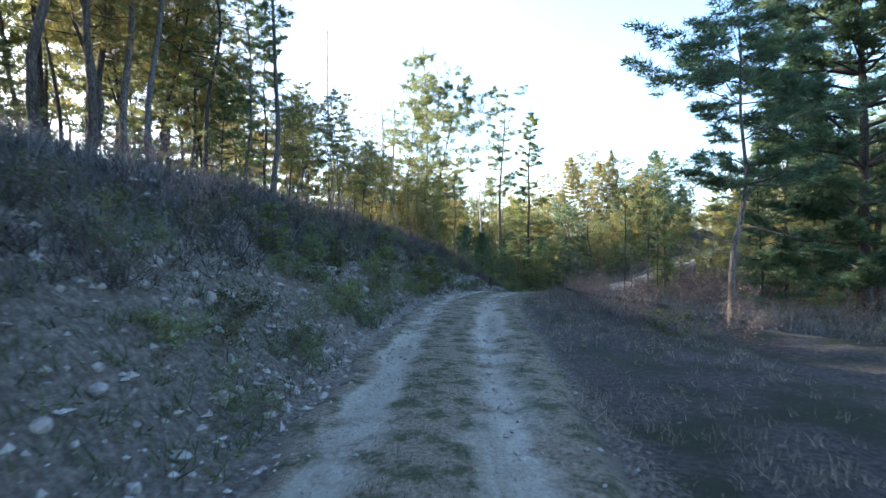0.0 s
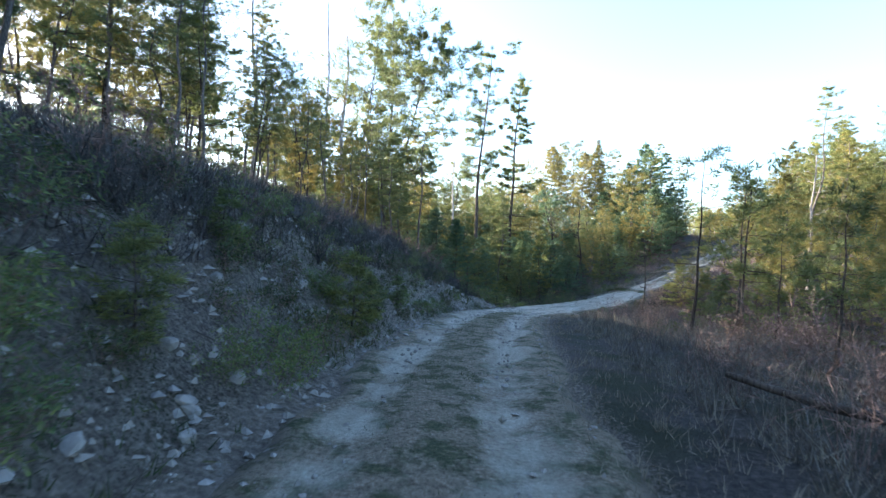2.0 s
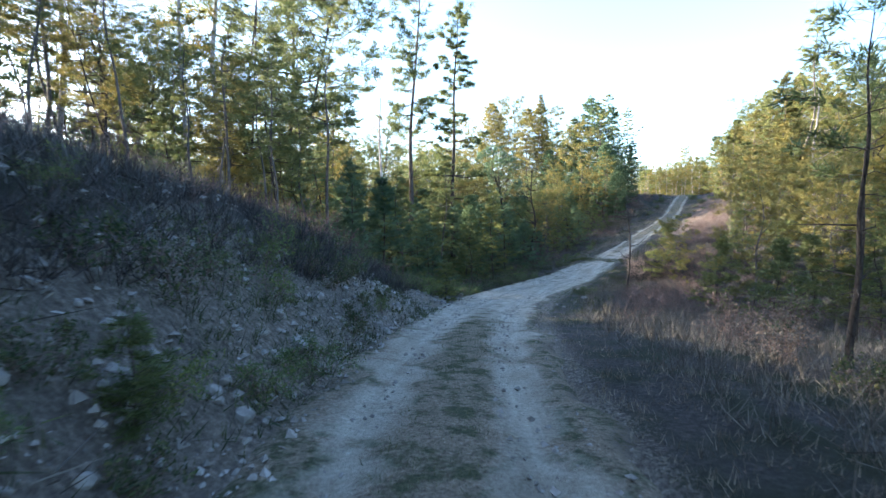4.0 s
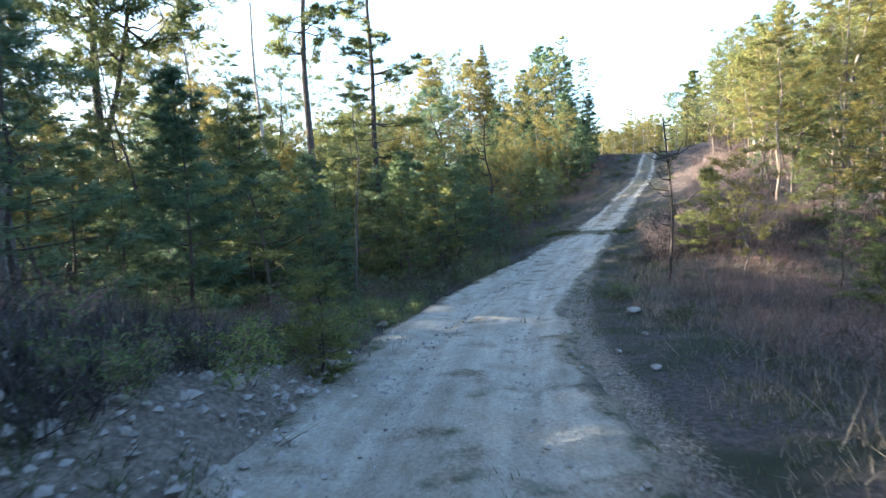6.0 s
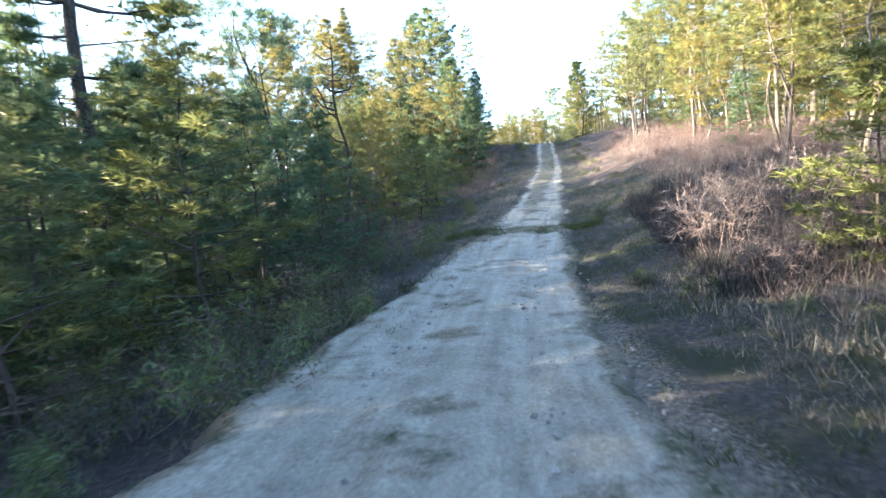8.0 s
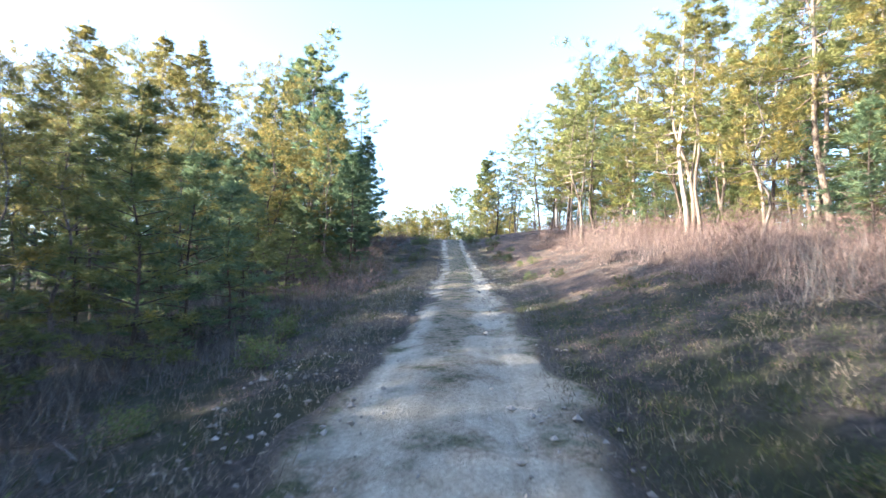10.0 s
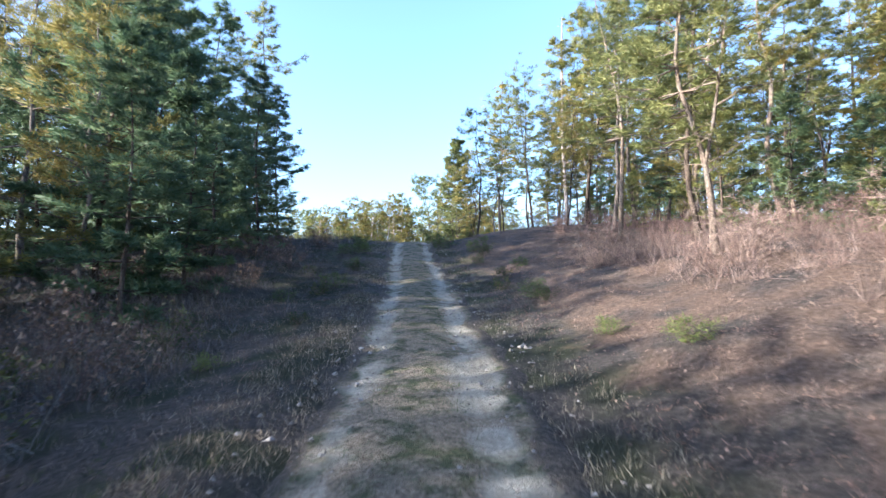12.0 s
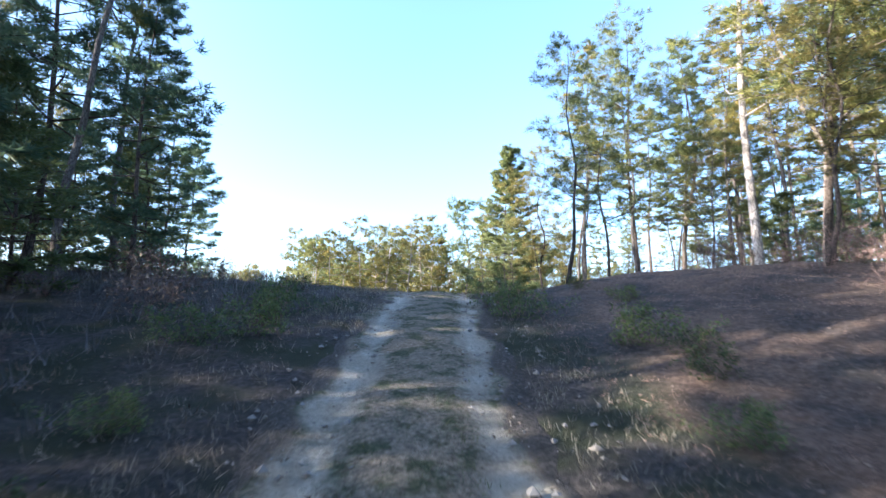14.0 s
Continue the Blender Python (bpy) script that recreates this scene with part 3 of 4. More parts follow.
def snag(name, seed, h, label, stubs=14, r=0.13, material=None, reach=1.5, first=0.25, stout=1.0, wander=1.0):
    """A dead tree: a bare tapered trunk with broken stubs or long bare limbs."""
    rng = np.random.RandomState(seed)
    top = tagged(new(name), label, "dead tree")
    TALL[top.name] = h
    trunk, limbs = Shape(), Shape()
    u = np.linspace(0, 1, 9)
    w = rng.normal(size=(2, 2)) * h * 0.012 * wander
    bend = lambda q: np.stack([w[0, 0] * np.sin(q * 4) + 0.5 * w[1, 0] * np.sin(q * 11), w[0, 1] * np.sin(q * 5) + 0.5 * w[1, 1] * np.sin(q * 13), q * h], -1)
    trunk.tube(bend(u) - np.array([0, 0, 0.2]) * (u[:, None] == 0), r * (1 - 0.8 * u) + 0.012, 7)
    for k in range(stubs):
        q = rng.uniform(first, 0.97)
        a, L = rng.uniform(0, 6.28), rng.uniform(0.25, 1.0) * reach * (1.15 - q)
        p0 = bend(np.array([q]))[0]
        way = np.array([math.cos(a), math.sin(a), rng.uniform(-0.1, 0.5)])
        p1 = p0 + way * L * 0.5 + rng.normal(size=3) * 0.07 * L
        p2 = p0 + way * L + np.array([0, 0, 0.25 * L * stout]) + rng.normal(size=3) * 0.08 * L
        limbs.tube([p0, p1, p2], np.array([0.014 + 0.012 * L, 0.009 + 0.006 * L, 0.004]) * stout, 5, cap=False)
        for j in range(4 if reach > 1.6 else 1):
            b = p1 + (p2 - p1) * rng.uniform(0, 0.9)
            limbs.tube([b, b + (way + rng.normal(size=3) * 0.8) * L * 0.3], [0.008 * stout, 0.002], 3, cap=False)
    trunk.make("trunk", material or M_DEAD, top)
    tagged(limbs.make("branchwork", material or M_DEAD, top), kind="stuff")
    return top


def shrub(name, seed, h, w, label, stems=14, leaves=0, leaf=None, bark=None, leaf_size=(0.06, 0.03), fine=5, split=False):
    """A twiggy bush: forking stems that end in fine twigs, with leaves where it has any."""
    rng = np.random.RandomState(seed)
    top = tagged(new(name), label, "shrub")
    wood, foliage = Shape(), Shape()
    tips, ways = [], []
    for k in range(stems):
        first = len(tips)
        if split:
            wood = Shape()
        a, out = rng.uniform(0, 6.28), rng.uniform(0.05, 1) ** 0.8
        hh = h * rng.uniform(0.5, 1.0) * (1.08 - 0.45 * out)
        d = np.array([math.cos(a), math.sin(a), 0])
        p0 = d * rng.uniform(0, 0.15) * w
        p1 = p0 + d * out * w * 0.24 + np.array([0, 0, hh * 0.5]) + rng.normal(size=3) * 0.07 * h
        p2 = p0 + d * out * w * 0.46 + np.array([0, 0, hh]) + rng.normal(size=3) * 0.10 * h
        r = 0.004 + 0.002 * h
        wood.tube([p0 - (0, 0, 0.08), p1, p2], [r, r * 0.7, r * 0.2], 3, cap=False)
        tips.append(p2)
        ways.append(p2 - p1)
        for j in range(4):
            f = rng.uniform(0.2, 0.95)
            b = p0 + (p1 - p0) * f * 2 if f < 0.5 else p1 + (p2 - p1) * (f - 0.5) * 2
            e = b + (rng.normal(size=3) * 0.8 + d * 0.5 + np.array([0, 0, 0.5])) * h * 0.2
            wood.tube([b, e], [r * 0.5, r * 0.15], 3, cap=False)
            tips.append(e)
            ways.append(e - b)
        if split:                                         # each stem is a part, with its own fine twigs
            c, w0 = np.array(tips[first:]), np.array(ways[first:])
            w0 /= np.linalg.norm(w0, axis=1)[:, None]
            n = len(c) * fine
            wood.blades(np.repeat(c - w0 * 0.08 * h, fine, axis=0), np.repeat(w0, fine, axis=0) + rng.normal(size=(n, 3)) * 0.75, h * rng.uniform(0.10, 0.24, n), np.full(n, 0.007 + 0.003 * h), rng)
            wood.make("stem", bark or M_TWIG, top)
    if split:
        return top
    tips, ways = np.array(tips), np.array(ways)
    ways /= np.linalg.norm(ways, axis=1)[:, None]
    if fine:
        b = np.repeat(tips - ways * 0.08 * h, fine, axis=0)
        k = len(b)
        wood.blades(b, np.repeat(ways, fine, axis=0) + rng.normal(size=(k, 3)) * 0.75, h * rng.uniform(0.10, 0.24, k), np.full(k, 0.007 + 0.003 * h), rng)
    tagged(wood.make("branchwork", bark or M_TWIG, top), kind="stuff")
    if leaves:
        c = tips[rng.randint(0, len(tips), leaves)] + rng.normal(size=(leaves, 3)) * 0.09 * h
        c[:, 2] = np.maximum(c[:, 2], 0.03)
        foliage.blades(c, rng.normal(size=(leaves, 3)) + [0, 0, 0.4], np.full(leaves, leaf_size[0]) * rng.uniform(0.7, 1.3, leaves), np.full(leaves, leaf_size[1]), rng)
        tagged(foliage.make("foliage", leaf or M_GREEN, top), kind="stuff")
    return top


PLANTED = []


def plant(proto, x, y, scale=1.0, turn=None, tilt=0.0, sink=0.0):
    PLANTED.append((proto, x, y, scale, random.uniform(0, 360) if turn is None else turn, tilt, sink))


def plant_all():
    """The prototype itself goes to its first place, copies to the rest."""
    first = {}
    for proto, x, y, s, turn, tilt, sink in PLANTED:
        m = pose(x, y, gz(x, y) - sink, tilt, 0, turn) @ Matrix.Scale(s, 4)
        if proto.name in first:
            copy_thing(proto, m)
        else:
            first[proto.name] = (proto, m)
    for proto, m in first.values():
        proto.matrix_basis = m


def drop_unplanted(protos):
    used = {p[0].name for p in PLANTED}
    for proto in protos:
        if proto.name not in used:
            for o in (*proto.children_recursive, proto):
                bpy.data.objects.remove(o)

OPEN_LABEL = "tall slender pine with bare lower trunk and open tufted crown"
LAYER_LABEL = "white pine with feathery dark green layered boughs"
CONE_LABEL = "young pine with dense green boughs down to the ground"
YELLOW_LABEL = "medium pine with yellowish green sunlit needles"
open_pines = [pine("pitch_pine" if k % 2 else "red_pine", 100 + k, h, b, s, "open" if k % 2 else "layered", M_NEEDLE_OLIVE if k % 3 else M_NEEDLE_YELLOW, M_BARK if k % 2 else M_BARK_PALE, OPEN_LABEL, 1.0, (0.22, 0.032), 26, crook=1.2 + 0.25 * k, fork=k in (1, 3), tier=0.95 if k % 2 else 1.35, gaps=0.14 if k % 2 else 0.5)
              for k, (h, b, s) in enumerate([(17, 0.42, 3.2), (15, 0.36, 3.1), (18, 0.48, 3.0), (14, 0.3, 3.2), (16, 0.5, 2.8), (13, 0.35, 3.0)])]
far_pines = [pine("distant_pine", 150 + k, h, b, s, "open", M_NEEDLE if k % 2 else M_NEEDLE_YELLOW, M_BARK_PALE if k % 2 else M_BARK, OPEN_LABEL, 1.0, (0.36, 0.085), 10, twigs=0, crook=1.6)
             for k, (h, b, s) in enumerate([(16, 0.35, 3.0), (14, 0.3, 3.1), (17, 0.42, 2.8)])]
white_pines = [pine("white_pine", 200 + k, h, b, s, "layered", M_NEEDLE_BLUE, M_BARK, LAYER_LABEL, 1.35, (0.24, 0.042), 22, tier=1.35)
               for k, (h, b, s) in enumerate([(15, 0.1, 4.2), (12, 0.06, 3.4), (9, 0.05, 3.2)])]
young_pines = [pine("young_pine", 300 + k, h, 0.04, s, "layered", n, M_BARK, l, 1.0, (0.21, 0.032) if k < 3 else (0.16, 0.022), 19 if k < 3 else 26, twigs=0)
               for k, (h, s, n, l) in enumerate([(6, 2.4, M_NEEDLE_BLUE, CONE_LABEL), (4.2, 1.9, M_NEEDLE, CONE_LABEL), (7.5, 2.7, M_NEEDLE, CONE_LABEL), (2.2, 0.9, M_NEEDLE, "small green pine sapling beside the track")])]
yellow_pines = [pine("yellowish_pine", 400 + k, h, b, s, "layered" if k == 1 else "open", M_NEEDLE_YELLOW, M_BARK_PALE, YELLOW_LABEL, 1.15, (0.22, 0.034), 26, crook=1.5, gaps=0.1)
                for k, (h, b, s) in enumerate([(11, 0.2, 3.2), (12, 0.14, 3.0), (9.5, 0.18, 3.0), (10.5, 0.22, 3.0)])]
snags = [snag("dead_tree", 500 + k, h, "standing dead pine, grey and bare, with short broken stubs", n, r) for k, (h, n, r) in enumerate([(13, 16, 0.14), (10, 22, 0.1), (7, 20, 0.07)])]
sparse = [pine("slender_pine", 600 + k, h, b, 1.5, "open", M_NEEDLE, M_BARK, "thin crooked young pine with few needle tufts", 0.8, (0.18, 0.032), 24, twigs=2, crook=1.1, gaps=0.4) for k, (h, b) in enumerate([(6, 0.45), (5, 0.4)])]

bare_pines = [snag("bare_pine", 520, 5.6, "leafless dark young pine with crooked bare limbs", 20, 0.045, M_BARK_DARK, 2.3, 0.3, 1.5, 1.6),
              snag("bare_pine", 521, 8.6, "leafless dark pine with upswept bare limbs", 24, 0.085, M_BARK_DARK, 3.2, 0.36, 1.7, 1.3),
              snag("dead_tree", 522, 10.5, "sun-bleached dead tree with long bare branches", 18, 0.12, M_DEAD, 3.0, 0.3)]

# trees that stand out, each at its own place
tree_a = pine("pine_tree", 701, 22, 0.5, 3.4, "open", M_NEEDLE, M_BARK, "very tall slender pine with a flat tufted crown", 1.2, (0.24, 0.05), 34, twigs=2, thick=1.3, crook=1.0, boughs=True)
tree_b = pine("pine_tree", 702, 18.5, 0.38, 4.2, "open", M_NEEDLE, M_BARK, "tall crooked pine with an open ragged crown", 1.2, (0.24, 0.05), 34, twigs=2, thick=1.2, crook=1.6, fork=True, boughs=True)
tree_c = pine("pine_tree", 703, 20, 0.3, 2.9, "layered", M_NEEDLE, M_BARK, "tall pine with separate drooping boughs", 1.2, (0.24, 0.05), 26, twigs=2, thick=1.3, gaps=0.9, boughs=True)
tree_big = pine("white_pine", 704, 18.2, 0.05, 7.6, "layered", M_NEEDLE_BLUE, M_BARK, "broad full white pine with boughs down to the brush", 2.0, (0.26, 0.042), 30, twigs=2, boughs=True, tier=1.2, gaps=0.3, lift=0.1)
tree_edge = pine("white_pine", 706, 17.5, 0.06, 6.8, "layered", M_NEEDLE_BLUE, M_BARK, "large white pine with long feathery boughs over the brush", 3.0, (0.22, 0.042), 40, twigs=2, thick=1.4, gaps=0.0, boughs=True, tier=0.95, lift=0.3)
tree_crest = pine("white_pine", 708, 17.5, 0.05, 5.4, "layered", M_NEEDLE, M_BARK, "full conical pine with layered green boughs", 2.2, (0.25, 0.05), 26, twigs=1, tier=0.95, gaps=0.05, lift=0.1)
tree_spire = pine("spruce_tree", 705, 21.5, 0.2, 2.4, "cone", M_NEEDLE_YELLOW, M_BARK, "narrow pointed conifer with rusty needles", 1.0, (0.26, 0.045), 18)
tree_bent = pine("pitch_pine", 707, 9.5, 0.5, 2.6, "open", M_NEEDLE_BLUE, M_BARK, "bent forked pitch pine with dark tufted crown", 1.2, (0.18, 0.032), 36, twigs=2, thick=1.5, crook=3.5, lean=0.12, fork=True, gaps=0.35, boughs=True)
# the sun on these trunks is part of their bark colour
slope_pines = [pine("pitch_pine", 710 + k, h, b, s, "layered", n, M_BARK_SUNLIT, "tall pine with flaky bark coloured tan as sunlit, dead lower limbs and feathery tiers", 1.2, (0.22, 0.03), 28, twigs=2, thick=1.15, crook=1.6, fork=k == 2, tier=1.25, gaps=0.5)
               for k, (h, b, s, n) in enumerate([(15, 0.36, 3.8, M_NEEDLE_OLIVE), (16, 0.42, 3.4, M_NEEDLE_YELLOW), (13.5, 0.3, 3.8, M_NEEDLE_OLIVE)])]
thin_snag = snag("dead_tree", 530, 16, "very thin standing dead trunk, grey and almost limbless", 12, 0.1, M_DEAD, 0.7, 0.4)
tree_slim = pine("white_pine", 532, 8.2, 0.38, 2.5, "layered", M_NEEDLE_BLUE, M_BARK_PALE, "slender young white pine with upswept feathery boughs", 1.9, (0.15, 0.026), 46, twigs=2, gaps=0.45, boughs=True, tier=1.0, lift=0.22)
# birch bark on pines: sunlight on the trunks put into their colour
sunlit_trunk_pines = [pine("pale_trunked_pine", 720 + k, h, b, s, "open", M_NEEDLE_OLIVE if k else M_NEEDLE_YELLOW, M_BIRCH, "slim pine with a straight trunk coloured pale as sunlit and open crown", 1.0, (0.26, 0.05), 20, twigs=1, crook=0.6, thick=1.25, gaps=0.2) for k, (h, b, s) in enumerate([(12, 0.38, 2.6), (13, 0.3, 3.0)])]
birch = snag("bare_birch", 531, 15, "pale barked leafless tree with long upswept limbs", 22, 0.15, M_BIRCH, 3.0, 0.35, 1.3, 1.2)
KEY = [(bare_pines[1], 19.5, 71.7, 1.0), (sparse[0], 10.1, 29.9, 1.05), (bare_pines[0], 17.7, 50.7, 1.0),
       (tree_edge, 13.4, 17.0, 0.98), (white_pines[0], 17.6, 21.6, 1.15), (white_pines[1], 15.0, 23.5, 0.9), (white_pines[2], 12.2, 20.6, 0.7), (tree_slim, 6.4, 11.9, 1.0), (open_pines[3], -8.3, 11.2, 0.95), (open_pines[1], -7.6, 11.6, 0.8), (open_pines[5], -8.8, 20.0, 0.9), (open_pines[5], -12.5, 17.0, 1.1), (open_pines[3], -10.5, 21.5, 1.0), (white_pines[1], 22.0, 27.5, 0.9), (yellow_pines[0], 35.5, 95.5, 1.15), (yellow_pines[1], 30.5, 104.5, 1.3),
       (yellow_pines[2], 30, 113, 1.6), (open_pines[1], 63.0, 92.3, 1.0), (white_pines[0], 46.0, 107.0, 1.0), (open_pines[2], 48.4, 108.0, 0.85), (young_pines[2], 48.5, 105.6, 0.8), (open_pines[4], 46.6, 104.0, 0.9), (white_pines[1], 51.0, 113.5, 0.85), (white_pines[1], 48.0, 103.5, 0.75), (bare_pines[2], 32.0, 52.8, 1.0), (young_pines[3], -0.5, 22.3, 0.7), (young_pines[3], -0.3, 23.6, 0.45), (young_pines[3], -1.9, 17.2, 0.5), (young_pines[3], -2.6, 13.2, 0.4), (young_pines[3], -2.2, 20.3, 0.4), (young_pines[3], 0.2, 26.5, 0.4), (young_pines[3], -3.2, 10.2, 0.5), (young_pines[3], 5.6, 42.9, 0.75), (white_pines[2], 36.0, 97.0, 0.9), (white_pines[0], -13.5, 30.0, 1.0), (white_pines[1], -10.8, 33.0, 1.1), (white_pines[0], -16.0, 27.0, 1.05),
       (slope_pines[0], 63.0, 89.2, 1.0), (slope_pines[1], 61.7, 85.8, 1.0), (slope_pines[2], 63.2, 92.4, 1.05), (slope_pines[0], 79.0, 100.5, 1.0), (slope_pines[1], 80.0, 106.5, 0.95), (white_pines[0], 62.9, 86.4, 1.05), (young_pines[2], 55.0, 82.0, 0.85), (young_pines[0], 53.8, 79.4, 0.85), (yellow_pines[2], 58.5, 84.0, 0.8), (sparse[1], 10.9, 28.6, 1.1), (sparse[0], 13.6, 33.0, 1.1), (yellow_pines[2], 20.4, 50.2, 0.45), (young_pines[1], 21.8, 53.2, 0.8), (young_pines[1], 15.5, 37.5, 0.7), (yellow_pines[3], 17.5, 40.5, 0.6), (slope_pines[2], 45.0, 72.4, 0.85), (slope_pines[0], 40.5, 66.3, 0.8), (slope_pines[1], 35.6, 62.2, 0.62), (slope_pines[2], 37.6, 60.4, 0.7), (slope_pines[1], 57.5, 80.5, 0.95), (slope_pines[0], 54.0, 85.5, 0.8), (tree_bent, 17.0, 73.0, 1.15), (yellow_pines[1], 26.0, 109.0, 1.4), (yellow_pines[0], 33.0, 117.0, 1.55), (yellow_pines[1], 28.0, 118.0, 1.5), (yellow_pines[3], 38.5, 118.5, 1.5), (yellow_pines[0], 22.0, 112.0, 1.35), (yellow_pines[1], 33.2, 108.0, 1.3), (white_pines[1], 40.5, 93.5, 0.62), (white_pines[1], 44.0, 97.5, 0.75), (white_pines[2], 38.5, 90.0, 0.75), (white_pines[2], 36.2, 86.8, 0.7), (white_pines[0], 42.5, 107.8, 1.1), (white_pines[0], 44.5, 112.0, 1.15), (white_pines[1], 38.5, 105.5, 1.1),
       (snags[1], 44.5, 72.5, 1.0), (open_pines[3], 46.5, 74.0, 0.75), (open_pines[5], 50.5, 81.0, 0.95), (slope_pines[2], 46.5, 79.3, 0.7)]
for proto, x, y, size in KEY:
    plant(proto, x, y, size)
# trees whose tops stand against the sky: x, y, height of the top
for proto, x, y, top in [(tree_a, 6.8, 64.6, 20.6), (tree_c, 10.6, 66.4, 18.9), (tree_b, -1.6, 62.5, 22.5), (open_pines[1], -3.5, 55.6, 17.5), (tree_big, 40.3, 100.0, 18.9), (tree_spire, 35.2, 111.0, 22.6),
                         (snags[0], 4.5, 64.3, 10.3), (snags[0], -4.7, 51.9, 16.0), (tree_crest, 81.5, 121.4, 21.8), (open_pines[4], 3.0, 72.0, 11.0), (open_pines[1], 5.6, 75.5, 10.5), (open_pines[3], 0.0, 74.5, 12.5), (open_pines[5], 8.6, 78.5, 10.0), (open_pines[0], 1.2, 68.5, 12.5), (open_pines[0], 70.2, 105.4, 21.2), (open_pines[1], 73.0, 103.6, 21.3), (slope_pines[2], 74.2, 101.6, 21.4), (thin_snag, -9.9, 47.2, 21.0), (thin_snag, -12.5, 46.5, 17.2), (thin_snag, -5.3, 48.0, 16.6), (birch, 64.2, 94.5, 20.5), (birch, 60.8, 84.0, 18.0),
                         (sunlit_trunk_pines[0], 62.1, 119.2, 10.2), (sunlit_trunk_pines[1], 65.9, 124.0, 10.9), (sunlit_trunk_pines[0], 64.8, 119.9, 11.6), (sunlit_trunk_pines[1], 72.2, 129.4, 13.4), (sunlit_trunk_pines[0], 68.5, 122.2, 12.1), (sunlit_trunk_pines[1], 74.9, 129.9, 13.7), (sunlit_trunk_pines[0], 67.5, 117.9, 11.4), (sunlit_trunk_pines[1], 66.6, 130.5, 11.6), (sunlit_trunk_pines[0], 73.2, 123.7, 13.7), (sunlit_trunk_pines[1], 78.9, 129.3, 14.9), (sunlit_trunk_pines[0], 71.3, 137.0, 12.4)]:
    plant(proto, x, y, (top - gz(x, y)) / TALL[proto.name])
    KEY.append((proto, x, y, 1))
TAKEN = [(x, y) for _, x, y, _ in KEY]


def scatter(protos, count, run_range, off_range, gap, scale, seed, clear=(), cap=None):
    """Plants count things at random along a stretch of the track, at least gap metres apart."""
    r = random.Random(seed)
    made = tries = 0
    while made < count and tries < count * 30:
        tries += 1
        run, off = r.uniform(*run_range), r.uniform(*off_range)
        x = float(np.interp(run, RUN, LINE[:, 0]) + off * np.interp(run, RUN, SIDE[:, 0]))
        y = float(np.interp(run, RUN, LINE[:, 1]) + off * np.interp(run, RUN, SIDE[:, 1]))
        if any((x - a) ** 2 + (y - b) ** 2 < gap * gap for a, b in TAKEN) or any(a <= x <= c and b <= y <= d for a, b, c, d in clear):
            continue
        _, true_off, _ = track_at(x, y)
        if abs(float(true_off[0])) < (4.0 if off_range[0] * off_range[1] < 0 else min(abs(off_range[0]), abs(off_range[1]))):
            continue
        TAKEN.append((x, y))
        proto, size = r.choice(protos), r.uniform(*scale)
        if cap:                                                        # the wood is lower here
            size = max(0.12, min(size, (cap(x, y) - gz(x, y)) / TALL[proto.name] * r.uniform(0.75, 1.0)))
        if proto.name in TALL and float(true_off[0]) < -5 and 54 < run < 98 and r.random() < (0.9 if run < 78 else 0.35):    # the wood is open and lower beside the upper track
            size = max(0.15, min(size, (1.0 + 0.3 * (6 - float(true_off[0])) - gz(x, y)) / TALL[proto.name]))
        plant(proto, x, y, size, r.uniform(0, 360), r.uniform(-2, 2))
        made += 1


def crest_cap(x, y):
    """Beyond the crest the wood stays low on both sides of the track."""
    a, d = math.degrees(math.atan2(x - 45.3, y - 88.0)), math.hypot(x - 45.3, y - 88.0)
    return 3.6 + d * (0.12 if a < 25 else 0.19 if a < 42 else 0.25) if 14.5 < a < 50 else 99


right_cap = lambda x, y: 1.3 + 0.17 * math.hypot(x - 0.7, y - 15.0)
dip_cap = lambda x, y: min(-1.3 + 0.27 * math.hypot(x - 16.5, y - 56.0), 6.0 if 96 < y < 106 and x < 39 else 99)
hill_cap = lambda x, y: 1.3 + y * float(np.interp(x / max(y, 1.0), [-0.33, -0.3, -0.18, -0.14, -0.05], [3.0, 0.34, 0.30, 0.21, 0.17]))
scatter(open_pines[:5], 38, (2, 46), (-18, -7.2), 1.3, (0.6, 0.95), 1, cap=hill_cap)
scatter(open_pines[:5], 22, (20, 46), (-17, -7.2), 1.3, (0.6, 0.95), 48, cap=hill_cap)
scatter(far_pines, 40, (0, 50), (-30, -16), 1.5, (0.7, 1.0), 31, cap=hill_cap)
scatter(young_pines[2:3] + white_pines[2:], 12, (10, 46), (-22, -9), 1.6, (0.5, 0.9), 32, cap=hill_cap)                    # hill on the left
scatter(young_pines[1:3] + yellow_pines[2:3], 20, (6, 44), (-24, -9), 1.6, (0.5, 0.8), 15, cap=hill_cap)
scatter(far_pines + snags[:1], 30, (-4, 50), (-46, -24), 2.0, (0.8, 1.05), 2, cap=hill_cap)
scatter(young_pines[:1] + young_pines[2:3] + white_pines[2:], 46, (38, 70), (-18, -5.2), 1.7, (0.6, 1.1), 3, cap=lambda x, y: 3.8)  # thicket on the left of the dip
gap_cap = lambda x, y: 1.3 + 0.185 * (y - 17.5)
scatter(open_pines, 22, (44, 68), (-16, -6.5), 2.0, (0.7, 1.0), 34, cap=gap_cap)
scatter(white_pines[1:] + open_pines[3:], 22, (74, 98), (-32, -11), 2.2, (0.6, 1.0), 35, [(31, 84, 47, 109)], cap=dip_cap)
scatter(open_pines, 20, (40, 80), (-36, -12), 2.2, (0.65, 0.95), 4, [(-2, 40, 12, 66)])
